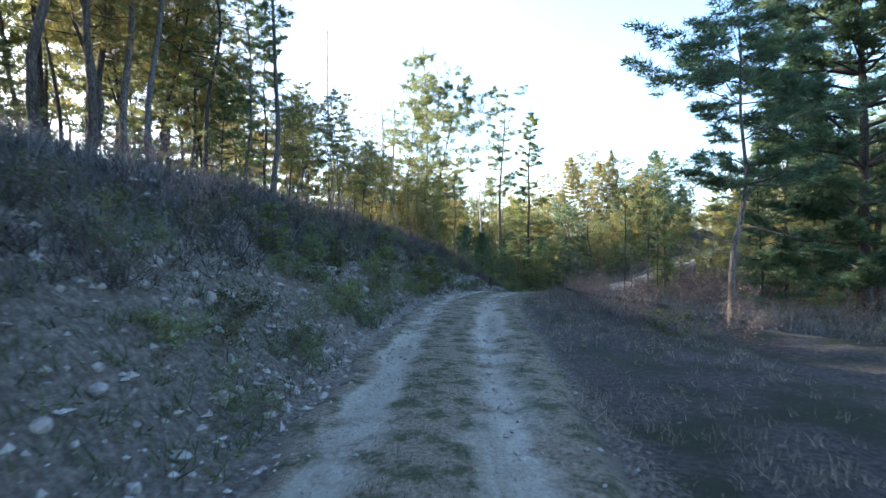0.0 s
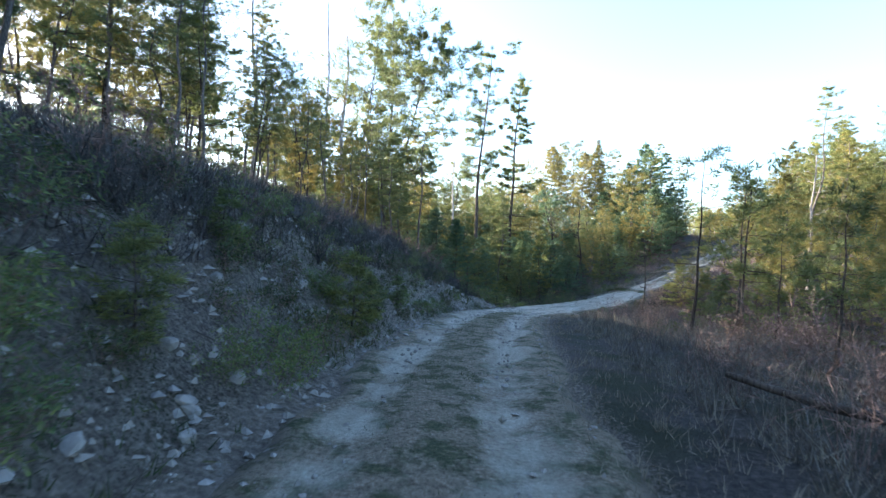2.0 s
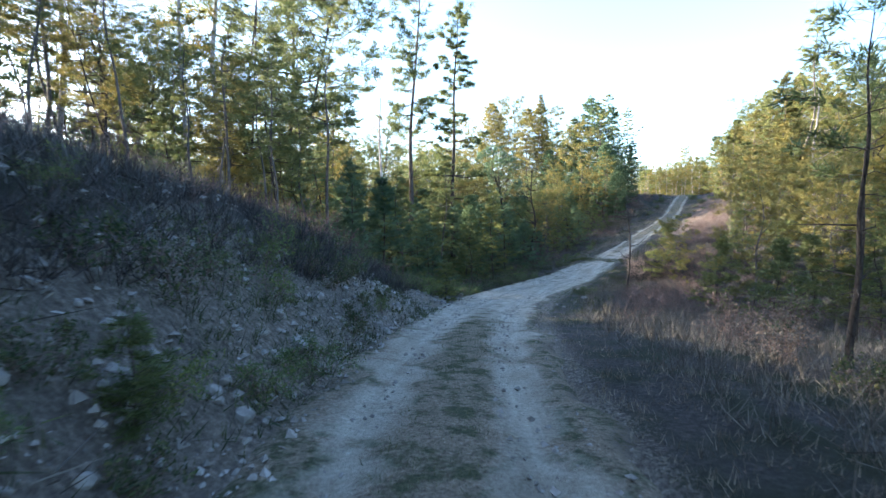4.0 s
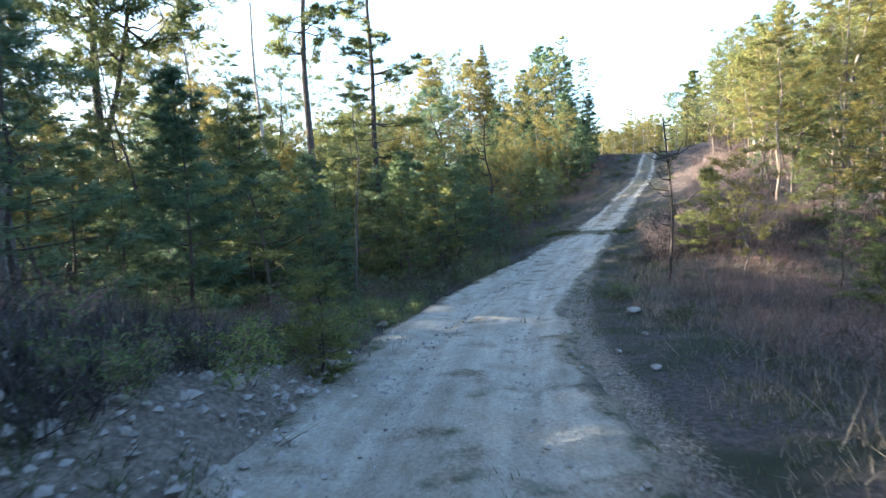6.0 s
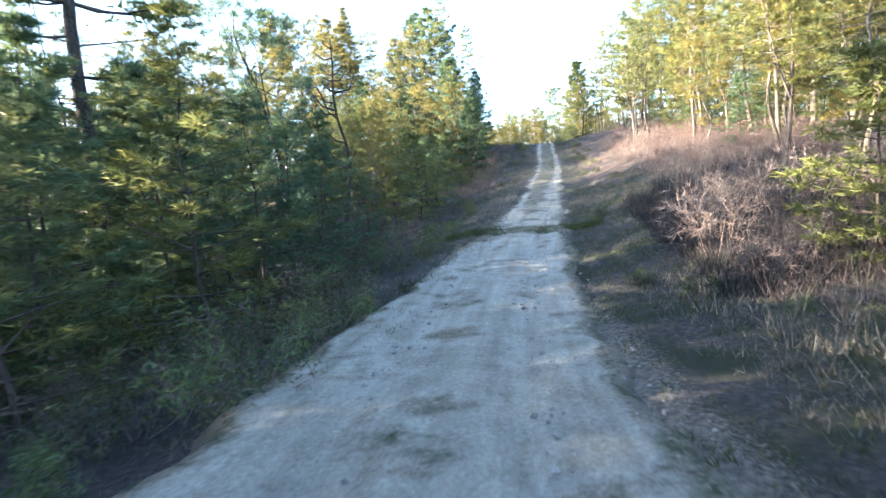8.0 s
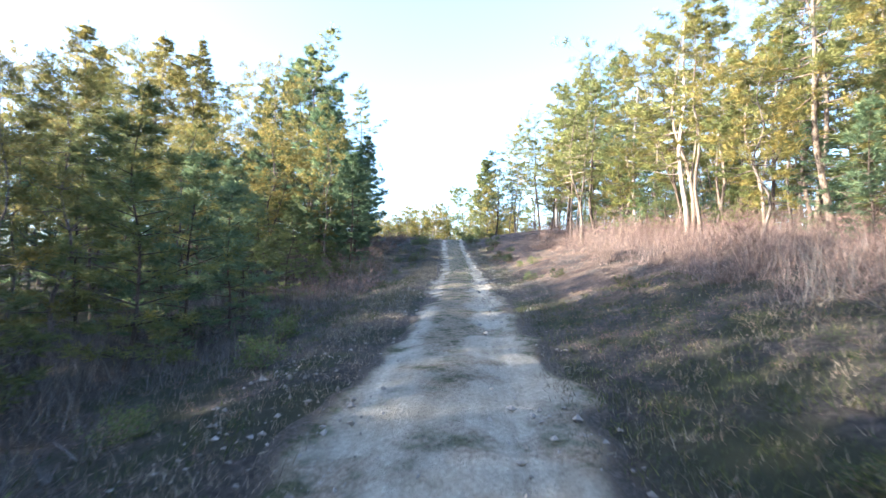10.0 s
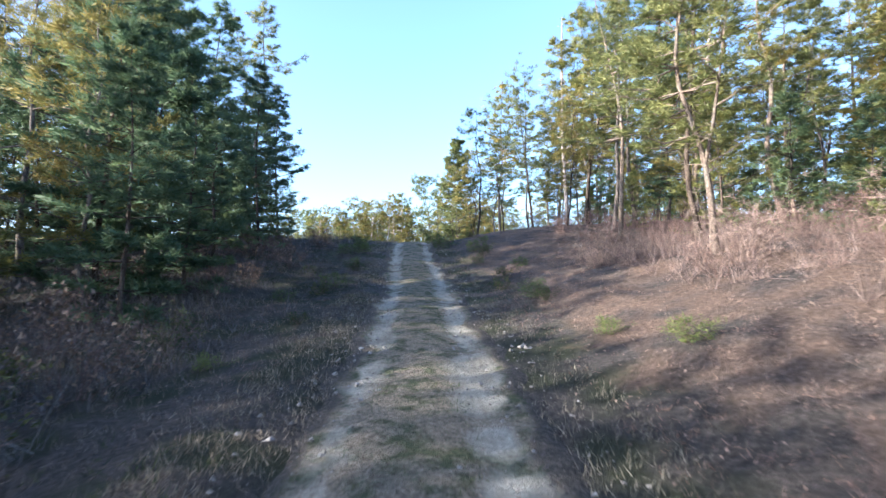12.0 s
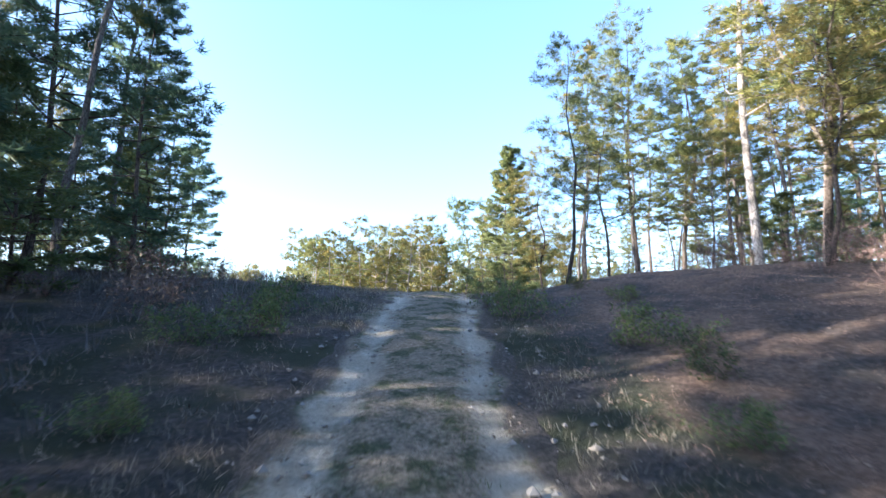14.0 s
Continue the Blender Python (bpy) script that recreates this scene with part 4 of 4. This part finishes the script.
scatter(open_pines, 16, (74, 98), (-30, -9), 2.4, (0.7, 0.95), 19, [(33, 90, 47, 109)], cap=dip_cap)
scatter(yellow_pines * 2 + young_pines[:3], 46, (66, 110), (-26, -7.0), 2.2, (0.7, 1.05), 5, [(33, 90, 47, 109), (26, 74, 36, 93)], cap=dip_cap)
scatter(young_pines[:3] + white_pines[2:], 20, (60, 92), (-16, -5.5), 1.9, (0.45, 0.8), 16, cap=lambda x, y: 4.6)
scatter(yellow_pines + open_pines[3:] + sparse, 28, (52, 84), (9, 28), 2.2, (0.5, 0.85), 17)
scatter(yellow_pines[:2] + far_pines * 2, 34, (50, 130), (-65, -26), 3.0, (0.55, 0.85), 6)
scatter(sparse + young_pines[1:3] + yellow_pines[2:3], 36, (22, 62), (7, 26), 2.4, (0.55, 0.9), 7, cap=right_cap)
scatter(yellow_pines[2:] + far_pines * 2, 36, (14, 74), (22, 62), 2.8, (0.6, 0.85), 8, cap=right_cap)
scatter(open_pines[::2] + open_pines[5:], 24, (74, 150), (22, 40), 2.4, (0.75, 1.0), 33)
scatter(slope_pines * 2 + open_pines[:3] + yellow_pines[1:2], 24, (74, 118), (12, 25), 2.0, (0.75, 1.0), 9)
scatter(open_pines[3:] + young_pines[1:3], 16, (74, 125), (13, 36), 1.9, (0.5, 0.9), 10)
scatter(young_pines[:3] + white_pines[2:], 22, (86, 126), (-22, -8), 2.0, (0.7, 1.1), 18, [(36, 94, 45, 105)], cap=crest_cap)
scatter(open_pines + white_pines[1:], 24, (104, 140), (-26, -10), 2.2, (0.7, 1.0), 11, cap=crest_cap)
scatter(open_pines[::2] + slope_pines[:1], 22, (110, 140), (8, 28), 2.4, (0.75, 0.95), 20, [(75, 112, 89, 128)], cap=crest_cap)
for far_k in range(150):                                                                  # woods beyond the crest
    proto = (yellow_pines[far_k % 4] if far_k % 3 else far_pines[far_k // 3 % 3]) if far_k % 9 else snags[1]
    x, y = 66 + (far_k * 37 % 150) * 0.42 + random.uniform(-1, 1), 128 + (far_k * 61 % 150) * 0.36 + random.uniform(-1, 1)
    plant(proto, x, y, max(0.3, min(random.uniform(0.75, 1.15), random.uniform(0.8, 1.1) * (crest_cap(x, y) - gz(x, y)) / TALL[proto.name])))
scatter(yellow_pines[:1] + young_pines[2:3] + open_pines[3:], 30, (114, 150), (4, 32), 2.5, (0.45, 0.75), 36, [(75, 112, 89, 128)], cap=crest_cap)
scatter(young_pines[:3], 28, (76, 124), (11, 26), 2.0, (0.5, 0.9), 37)
# pines in the hollow and on the lower slope on the right of the track
scatter(slope_pines * 2 + yellow_pines[1:3] + young_pines[:1], 20, (66, 94), (8.5, 19), 2.2, (0.5, 0.8), 41)
scatter(yellow_pines[2:] + young_pines[:3] + sparse * 2, 18, (56, 68), (9.5, 24), 1.9, (0.4, 0.7), 42)
scatter(yellow_pines[2:] + young_pines[:3], 34, (24, 56), (11, 30), 2.2, (0.45, 0.8), 43, cap=right_cap)
scatter(far_pines + white_pines[1:2] + open_pines[3:4], 50, (84, 150), (28, 58), 2.4, (0.7, 1.0), 46)
scatter(young_pines[:3], 28, (84, 124), (15, 34), 2.0, (0.5, 0.85), 47)
scatter(open_pines + yellow_pines[1:2], 10, (42, 53), (-17, -7.5), 1.8, (0.6, 0.85), 49)
# closed wood behind the dip
wood_cap = lambda x, y: 1.3 + 0.135 * math.hypot(x - 0.7, y - 15.0)
scatter(far_pines + yellow_pines[:1] + white_pines[1:2], 66, (52, 116), (-52, -16), 2.2, (0.6, 1.05), 44, [(31, 84, 47, 109)], cap=wood_cap)
scatter(young_pines[:3] + white_pines[1:2] + yellow_pines[2:3], 30, (36, 62), (-30, -8), 2.0, (0.7, 1.1), 45, cap=lambda x, y: 4.8)
scatter(far_pines, 8, (-35, -10), (4, 30), 3.0, (0.7, 1.0), 13)
scatter(far_pines, 10, (-35, -14), (-30, -6), 3.0, (0.7, 1.0), 14)

# ---- brush ----
brown = [shrub("brush", 800 + k, h, w, "leafless greyish brown twiggy bush", n) for k, (h, w, n) in enumerate([(1.5, 1.8, 16), (1.1, 1.6, 14), (2.0, 2.2, 18)])]
russet = [shrub("russet_bush", 820 + k, h, w, "low bush with dry russet leaves", 14, 420, M_RUSSET, leaf_size=(0.08, 0.05)) for k, (h, w) in enumerate([(1.0, 1.4), (1.4, 1.5)])]
green = [shrub("green_bush", 840 + k, h, w, "low spreading bush with green leaves", 14, 700, M_GREEN, leaf_size=(0.08, 0.04)) for k, (h, w) in enumerate([(0.7, 1.4), (1.3, 1.5)])]
needle_bush = [shrub("juniper_bush", 880 + k, h, 1.5, "low dark green spreading evergreen bush", 12, 1100, M_NEEDLE_LEAF, leaf_size=(0.11, 0.022)) for k, h in enumerate([0.8, 1.2])]
heath = [shrub("heath_clump", 860 + k, 0.55, 1.3, "knee-high purplish brown heath clump", 16) for k in range(2)]
tree_places, TAKEN = TAKEN, [(23.6, 56.0)]
laurel = shrub("laurel_bush", 895, 1.5, 1.8, "leafy evergreen bush with yellowish green leaves", 18, 1100, M_LAUREL, leaf_size=(0.1, 0.05))
# part of this bush's paleness is sunlight put into the bark colour
pale_bush = shrub("bare_bush", 890, 2.1, 2.6, "tall leafless bush of pale twigs, coloured lighter as sunlit", 30, bark=M_TWIG_SUNLIT, fine=7, split=True)
for x, y, size in [(21.2, 55.6, 0.8), (22.6, 56.4, 0.65), (20.4, 54.2, 0.6), (23.8, 55.6, 0.7), (24.8, 57.4, 0.6), (36.5, 71.5, 0.55), (47.0, 82.5, 0.6), (45.6, 78.5, 0.75), (43.2, 75.0, 0.8)]:
    plant(pale_bush, x, y, size)
for x, y, size in [(8.3, 60.1, 1.3), (9.9, 61.5, 1.4), (11.2, 62.3, 1.3), (12.3, 63.6, 1.2), (4.5, 58.8, 1.2), (11.4, 61.3, 1.0), (6.4, 59.6, 1.1)]:
    plant(laurel, x, y, size)
# evergreen mounds that stand alone on the verges
for x, y, size in [(44.0, 82.7, 0.6), (43.6, 82.0, 0.45), (42.4, 89.0, 0.7), (41.6, 88.4, 0.5), (52.0, 91.8, 0.8), (51.3, 90.6, 0.5), (49.2, 96.9, 0.9), (48.3, 95.6, 0.8), (47.2, 95.4, 0.7), (52.6, 94.6, 0.9), (53.4, 96.0, 0.9), (14.0, 47.9, 0.6), (13.4, 47.3, 0.5), (13.9, 45.3, 0.5), (12.9, 44.6, 0.45), (-1.1, 22.3, 0.7), (-0.9, 21.3, 0.5), (-2.1, 20.4, 0.6), (-2.2, 10.9, 0.7), (-3.0, 12.1, 0.8)]:
    plant(needle_bush[0] if size > 0.55 else green[0], x, y, size)
scatter(brown[2:], 70, (82, 122), (7.0, 14), 1.0, (0.45, 0.7), 38)
scatter(heath + brown[1:2], 60, (2, 44), (-8, -4.0), 0.9, (0.8, 1.2), 21)
scatter(brown, 90, (58, 108), (5.5, 13), 1.0, (0.45, 0.8), 22)
scatter(brown + russet + green[:1], 46, (10, 56), (3.6, 12), 1.3, (0.6, 1.0), 23)
scatter(brown[:2] + russet + green, 46, (42, 104), (-9, -3.2), 1.3, (0.6, 1.0), 24)
scatter(green[:1] + needle_bush[:1], 16, (56, 118), (2.2, 3.8), 1.5, (0.35, 0.6), 25)
scatter(russet + heath, 34, (92, 118), (-10, -4.2), 1.0, (0.6, 1.0), 50)
scatter(green[:1] + needle_bush[:1], 16, (60, 118), (-4.2, -2.4), 1.5, (0.35, 0.65), 26)
scatter(green[1:], 16, (52, 68), (-8, -3.6), 1.2, (0.7, 1.1), 29)
scatter(green + needle_bush, 74, (5, 36), (-4.2, -2.0), 0.7, (0.35, 0.75), 27)
scatter(russet, 16, (46, 62), (-10, -5.5), 1.0, (0.6, 1.0), 30)
scatter(needle_bush, 26, (40, 70), (-6, -2.9), 1.2, (0.6, 1.0), 28)
plant_all()
drop_unplanted(open_pines + far_pines + white_pines + young_pines + yellow_pines + snags + sparse + brown + russet + green + needle_bush + heath)


# ---- loose stones ----
def boulder(name, seed, r, flat=0.65):
    """A rounded, faceted stone: a ball of faces pushed in and out along its normals and cut flat below."""
    rng = np.random.RandomState(seed)
    bm = bmesh.new()
    bmesh.ops.create_icosphere(bm, subdivisions=2, radius=1.0)
    stretch = rng.uniform(0.75, 1.25, 3)
    cuts = rng.normal(size=(6, 3))
    cuts /= np.linalg.norm(cuts, axis=1)[:, None]
    for v in bm.verts:
        p = np.array(v.co)
        for c in cuts:
            d = p @ c - 0.72
            if d > 0:
                p = p - c * d * 0.85
        p = p * stretch * (1 + 0.05 * rng.normal())
        v.co = Vector(p * r * np.array([1, 1, flat]))
    me = bpy.data.meshes.new(name)
    bm.to_mesh(me)
    bm.free()
    me.materials.append(M_ROCK)
    return new(name, me)


def on_track(run, off):
    x = float(np.interp(run, RUN, LINE[:, 0]) + off * np.interp(run, RUN, SIDE[:, 0]))
    y = float(np.interp(run, RUN, LINE[:, 1]) + off * np.interp(run, RUN, SIDE[:, 1]))
    return x, y


stone_kinds = [tagged(boulder("stone", 900 + k, r), "angular grey stone half sunk in the cut bank", "stone", group="stones of the bank") for k, r in enumerate([0.08, 0.12, 0.15, 0.10, 0.19, 0.13])]
stone_first = {}
rs = random.Random(31)
for k in range(300):
    run, off = rs.uniform(3, 46), -rs.uniform(1.9, 3.9)
    x, y = on_track(run, off)
    kind = rs.choice(stone_kinds)
    m = pose(x, y, gz(x, y) + 0.02, rs.uniform(-25, 25), rs.uniform(-25, 25), rs.uniform(0, 360)) @ Matrix.Scale(0.35 + 0.75 * rs.random() ** 2, 4)
    if kind in stone_first:
        copy_thing(kind, m)
    else:
        stone_first[kind] = m
for kind, m in stone_first.items():
    kind.matrix_basis = m
verge_stone = tagged(boulder("verge_stone", 950, 0.17), "pale boulder on the grass verge of the track", "stone")
verge_stone.matrix_basis = pose(12.87, 46.0, gz(12.87, 46.0) + 0.06)
for k, (run, off, s) in enumerate([(43.5, 2.0, 0.5), (44.6, 1.7, 0.45), (46.0, 2.4, 0.4), (47.5, -3.0, 0.8), (48.6, -3.3, 0.55), (50.2, -2.9, 0.5), (44.0, -3.4, 0.6), (52.0, -3.0, 0.45)]):
    x, y = on_track(run, off)
    copy_thing(verge_stone, pose(x, y, gz(x, y) + 0.04, 10 * k, 7 * k, 50 * k) @ Matrix.Scale(s, 4))


def rubble(name, count, runs, offs, sizes, seed, label, material):
    """Small stones past counting, joined: each an eight-faced lump."""
    r = np.random.RandomState(seed)
    run, off = r.uniform(*runs, count), r.uniform(*offs, count)
    x = np.interp(run, RUN, LINE[:, 0]) + off * np.interp(run, RUN, SIDE[:, 0])
    y = np.interp(run, RUN, LINE[:, 1]) + off * np.interp(run, RUN, SIDE[:, 1])
    z = ground_z(x, y) + np.where(np.maximum(-off - track_left(run), off - track_right(run)) < -0.2, 0.155, 0.01)
    size = sizes[0] + (sizes[1] - sizes[0]) * r.rand(count) ** 3
    corner = np.array([(1, 0, 0), (-1, 0, 0), (0, 1, 0), (0, -1, 0), (0, 0, 0.7), (0, 0, -0.7)], float)
    lump = np.array([(0, 2, 4), (2, 1, 4), (1, 3, 4), (3, 0, 4), (2, 0, 5), (1, 2, 5), (3, 1, 5), (0, 3, 5)])
    turn = r.uniform(0, 6.28, count)
    c = corner[None] * r.uniform(0.6, 1.4, (count, 6, 1)) + r.normal(size=(count, 6, 3)) * 0.15
    rot = np.stack([c[..., 0] * np.cos(turn)[:, None] - c[..., 1] * np.sin(turn)[:, None], c[..., 0] * np.sin(turn)[:, None] + c[..., 1] * np.cos(turn)[:, None], c[..., 2]], -1)
    v = rot * size[:, None, None] + np.stack([x, y, z], 1)[:, None]
    f = lump[None] + 6 * np.arange(count)[:, None, None]
    return tagged(link(name, v.reshape(-1, 3), f.reshape(-1, 3), material), label, "stones", kind="stuff")


rubble("bank_rubble", 6500, (-4, 46), (-4.6, -1.5), (0.015, 0.085), 41, "loose grey rubble strewn down the cut bank", M_ROCK)
rubble("track_gravel", 9000, (4, 75), (-2.6, 1.5), (0.008, 0.045), 42, "loose pebbles on the gravel track", M_ROCK)
rubble("track_gravel", 2500, (75, 120), (-1.8, 1.6), (0.01, 0.05), 43, "loose pebbles on the gravel track", M_ROCK)


# ---- ground cover past counting ----
def cover(name, count, runs, offs, height, width, seed, label, material, fan=0.35, keep=None, per=7, patch=0.5):
    """Tussocks of thin blades over a stretch of ground."""
    r = np.random.RandomState(seed)
    run, off = r.uniform(*runs, count), r.uniform(*offs, count)
    x = np.interp(run, RUN, LINE[:, 0]) + off * np.interp(run, RUN, SIDE[:, 0])
    y = np.interp(run, RUN, LINE[:, 1]) + off * np.interp(run, RUN, SIDE[:, 1])
    good = waves(x, y, 0.8, seed + 5) + 0.4 * r.normal(size=count) > patch - 1.0
    x, y = x[good], y[good]
    n = len(x)
    inside = np.maximum(-off[good] - track_left(run[good]), off[good] - track_right(run[good]))
    z = ground_z(x, y) + np.where(inside < -0.2, 0.15, 0.0)
    tall = height * r.uniform(0.5, 1.2, n)
    base = np.repeat(np.stack([x, y, z], 1), per, axis=0)
    way = r.normal(size=(n * per, 3)) * fan + [0, 0, 1]
    base[:, :2] += r.normal(size=(n * per, 2)) * 0.06
    sh = Shape()
    sh.blades(base, way, np.repeat(tall, per) * r.uniform(0.6, 1.2, n * per), np.full(n * per, width), r)
    return tagged(sh.make(name, material, smooth_shade=False), label, "undergrowth", kind="stuff")


cover("heath", 4200, (-2, 46), (-9, -3.6), 0.5, 0.014, 51, "dense purplish brown heath along the top of the bank", M_HEATH, 0.5, per=9, patch=0.3)
cover("heath", 4200, (14, 62), (2.6, 12), 0.5, 0.014, 52, "dark brown heath and dead stalks beside the track", M_HEATH, 0.5, per=8, patch=0.3)
cover("heath", 1500, (62, 78), (4.5, 13), 0.6, 0.014, 53, "brown heath and dead stalks on the slope", M_HEATH, 0.5, per=8, patch=0.4)
cover("heath", 3600, (44, 118), (-12, -3.2), 0.5, 0.014, 54, "brown heath and dead stalks beside the track", M_HEATH, 0.5, per=8, patch=0.4)
cover("grass", 5600, (40, 75), (2.2, 7), 0.13, 0.009, 55, "short dry grass on the verge", M_GRASS, 0.5, per=6, patch=0.6)
cover("grass", 5500, (44, 118), (-6, -1.8), 0.13, 0.009, 56, "short dry grass on the verge", M_GRASS, 0.5, per=6, patch=0.6)
cover("green_grass", 3600, (0, 40), (-0.65, 0.15), 0.09, 0.009, 57, "sparse green grass between the wheel ruts", M_GREEN, 0.7, per=6, patch=0.6)
cover("green_grass", 4600, (84, 122), (-0.6, 0.3), 0.07, 0.010, 58, "sparse green grass between the wheel ruts", M_GREEN, 0.7, per=6, patch=0.7)
cover("green_grass", 1500, (69.25, 70.15), (-2.8, 2.4), 0.20, 0.014, 59, "grass on the low hump across the track", M_GREEN, 0.7, per=6, patch=0.1)
cover("grass", 3000, (-2, 40), (1.2, 5), 0.16, 0.009, 60, "short dry grass on the verge", M_GRASS, 0.5, per=6, patch=0.6)

cover("green_grass", 7000, (40, 80), (1.2, 4.8), 0.12, 0.010, 67, "dark green turf beside the track", M_GREEN, 0.6, per=6, patch=0.8)
cover("green_grass", 4500, (58, 90), (-5.0, -1.7), 0.12, 0.011, 68, "dark green turf beside the track", M_GREEN, 0.6, per=6, patch=0.8)
cover("grass", 2600, (66, 120), (1.0, 2.0), 0.12, 0.009, 85, "dry grass along the edge of the track", M_GRASS, 0.6, per=6, patch=0.5)
cover("grass", 4200, (66, 120), (-2.3, -1.2), 0.12, 0.009, 86, "dry grass along the edge of the track", M_GRASS, 0.6, per=6, patch=0.5)
cover("brushwood", 2600, (60, 104), (4.8, 12), 0.75, 0.009, 61, "fine pinkish brown brushwood on the slope", M_PINK, 0.65, per=17, patch=0.6)
cover("pinkish_stalks", 9000, (62, 116), (1.7, 8), 0.09, 0.005, 81, "low pinkish dry stalks on the sunlit bank", M_PINK, 0.9, per=8, patch=0.7)
cover("pinkish_stalks", 3000, (66, 112), (-7, -2.0), 0.10, 0.005, 82, "low reddish dry stalks under the pines", M_PINK, 0.9, per=8, patch=1.1)
cover("brushwood", 1100, (44, 62), (3.8, 9), 0.65, 0.009, 83, "grey leafless brushwood in the hollow", M_TWIG, 0.7, per=16, patch=0.5)
# the hollow's shade is in the colour of this brushwood
cover("brushwood", 2000, (60, 71), (3.3, 9.5), 0.8, 0.011, 84, "tangled leafless brushwood, coloured dark for the shade of the hollow", M_HEATH_SHADED, 0.7, per=16, patch=0.3)
cover("brushwood", 1300, (44, 100), (-9, -4), 0.8, 0.012, 62, "fine brown brushwood under the pines", M_HEATH, 0.4, per=12, patch=0.7)
cover("brushwood", 1500, (12, 56), (3.5, 11), 0.6, 0.010, 63, "fine dark brushwood beside the track", M_HEATH, 0.65, per=15, patch=0.7)
# shade along the bank's edge, put into the heath's dark colour
cover("heath", 2200, (-2, 48), (-5.2, -3.3), 0.5, 0.016, 64, "dense heath overhanging the cut bank, its shade put into the dark colour", M_HEATH_SHADED, 0.6, per=10, patch=0.1)
cover("heath", 1500, (32, 50), (-8, -3.2), 0.7, 0.014, 69, "tall heath where the bank runs out, coloured dark as in shade", M_HEATH_SHADED, 0.6, per=11, patch=0.1)
cover("dead_twigs", 1500, (-2, 46), (-4.6, -1.9), 0.45, 0.014, 65, "dead twigs strewn on the bank", M_HEATH, 2.2, per=4, patch=0.5)
cover("bank_weeds", 3600, (3, 40), (-4.2, -1.8), 0.2, 0.014, 66, "dark green weeds at the foot of the bank", M_GREEN, 0.7, per=7, patch=0.75)


def litter(name, count, runs, offs, seed, label):
    r = np.random.RandomState(seed)
    run, off = r.uniform(*runs, count), r.uniform(*offs, count)
    x = np.interp(run, RUN, LINE[:, 0]) + off * np.interp(run, RUN, SIDE[:, 0])
    y = np.interp(run, RUN, LINE[:, 1]) + off * np.interp(run, RUN, SIDE[:, 1])
    base = np.stack([x, y, ground_z(x, y) + np.where(np.maximum(-off - track_left(run), off - track_right(run)) < -0.2, 0.175, 0.025)], 1)
    sh = Shape()
    sh.blades(base, r.normal(size=(count, 3)) * [1, 1, 0.35], r.uniform(0.025, 0.055, count), r.uniform(0.018, 0.032, count), r)
    return tagged(sh.make(name, M_RUSSET, smooth_shade=False), label, "leaves", kind="stuff")


litter("leaf_litter", 3000, (0, 40), (1.7, 12), 71, "fallen russet leaves on the forest floor")
litter("leaf_litter", 5000, (40, 78), (5.0, 13), 74, "fallen russet leaves on the forest floor")
litter("leaf_litter", 14000, (74, 118), (1.6, 12), 75, "fallen russet leaves on the forest floor")
litter("leaf_litter", 1800, (78, 118), (-1.2, 1.1), 73, "fallen leaves on the track")
litter("leaf_litter", 18000, (44, 118), (-12, -2.0), 72, "fallen russet leaves on the forest floor")

# a fallen log in the brush on the right of the first stretch
log_shape = Shape()
log_line = [(4.3, 18.6, 0.42), (5.0, 18.0, 0.32), (5.9, 17.5, 0.22), (6.8, 17.3, 0.12), (7.5, 17.4, 0.04)]
log_shape.tube([(x, y, gz(x, y) + up) for x, y, up in log_line], [0.04, 0.055, 0.07, 0.08, 0.085], 8)
log_shape.tube([(5.9, 17.5, gz(5.9, 17.5) + 0.22), (6.2, 17.9, gz(6.2, 17.9) + 0.3), (6.6, 18.1, gz(6.6, 18.1) + 0.42)], [0.03, 0.02, 0.008], 5)
log = log_shape.make("fallen_log", M_BARK)
tagged(log, "crooked grey fallen log lying in the brush", "log")


# ---- far woods, past counting ----
def far_woods(count, seed):
    r = np.random.RandomState(seed)
    wood, leaf = Shape(), Shape()
    made = 0
    while made < count:
        a, d = r.uniform(0, 6.28), r.uniform(70, 260)
        x, y = 30 + d * math.cos(a), 60 + d * math.sin(a)
        _, off, _ = track_at(x, y)
        if abs(float(off[0])) < 42:
            continue
        h, z = r.uniform(9, 18), gz(x, y)
        wood.tube([(x, y, z - 0.3), (x, y, z + h)], [0.16, 0.03], 4, cap=False)
        k = 130
        v = r.uniform(0.15, 1.0, k)
        b = r.uniform(0, 6.28, k)
        reach = 2.4 * (1.05 - v) * r.uniform(0.1, 1, k) + 0.2
        base = np.stack([x + reach * np.cos(b), y + reach * np.sin(b), z + h * v], 1)
        leaf.blades(base, np.stack([np.cos(b), np.sin(b), r.normal(size=k) * 0.4], 1), r.uniform(0.5, 1.0, k), np.full(k, 0.32), r)
        made += 1
    tagged(wood.make("far_wood_trunks", M_BARK_PALE), "pale trunks of the far pine woods", "woods", kind="stuff")
    tagged(leaf.make("far_wood_crowns", M_FAR, smooth_shade=False), "yellowish green crowns of the far pine woods", "woods", kind="stuff")


far_woods(900, 91)
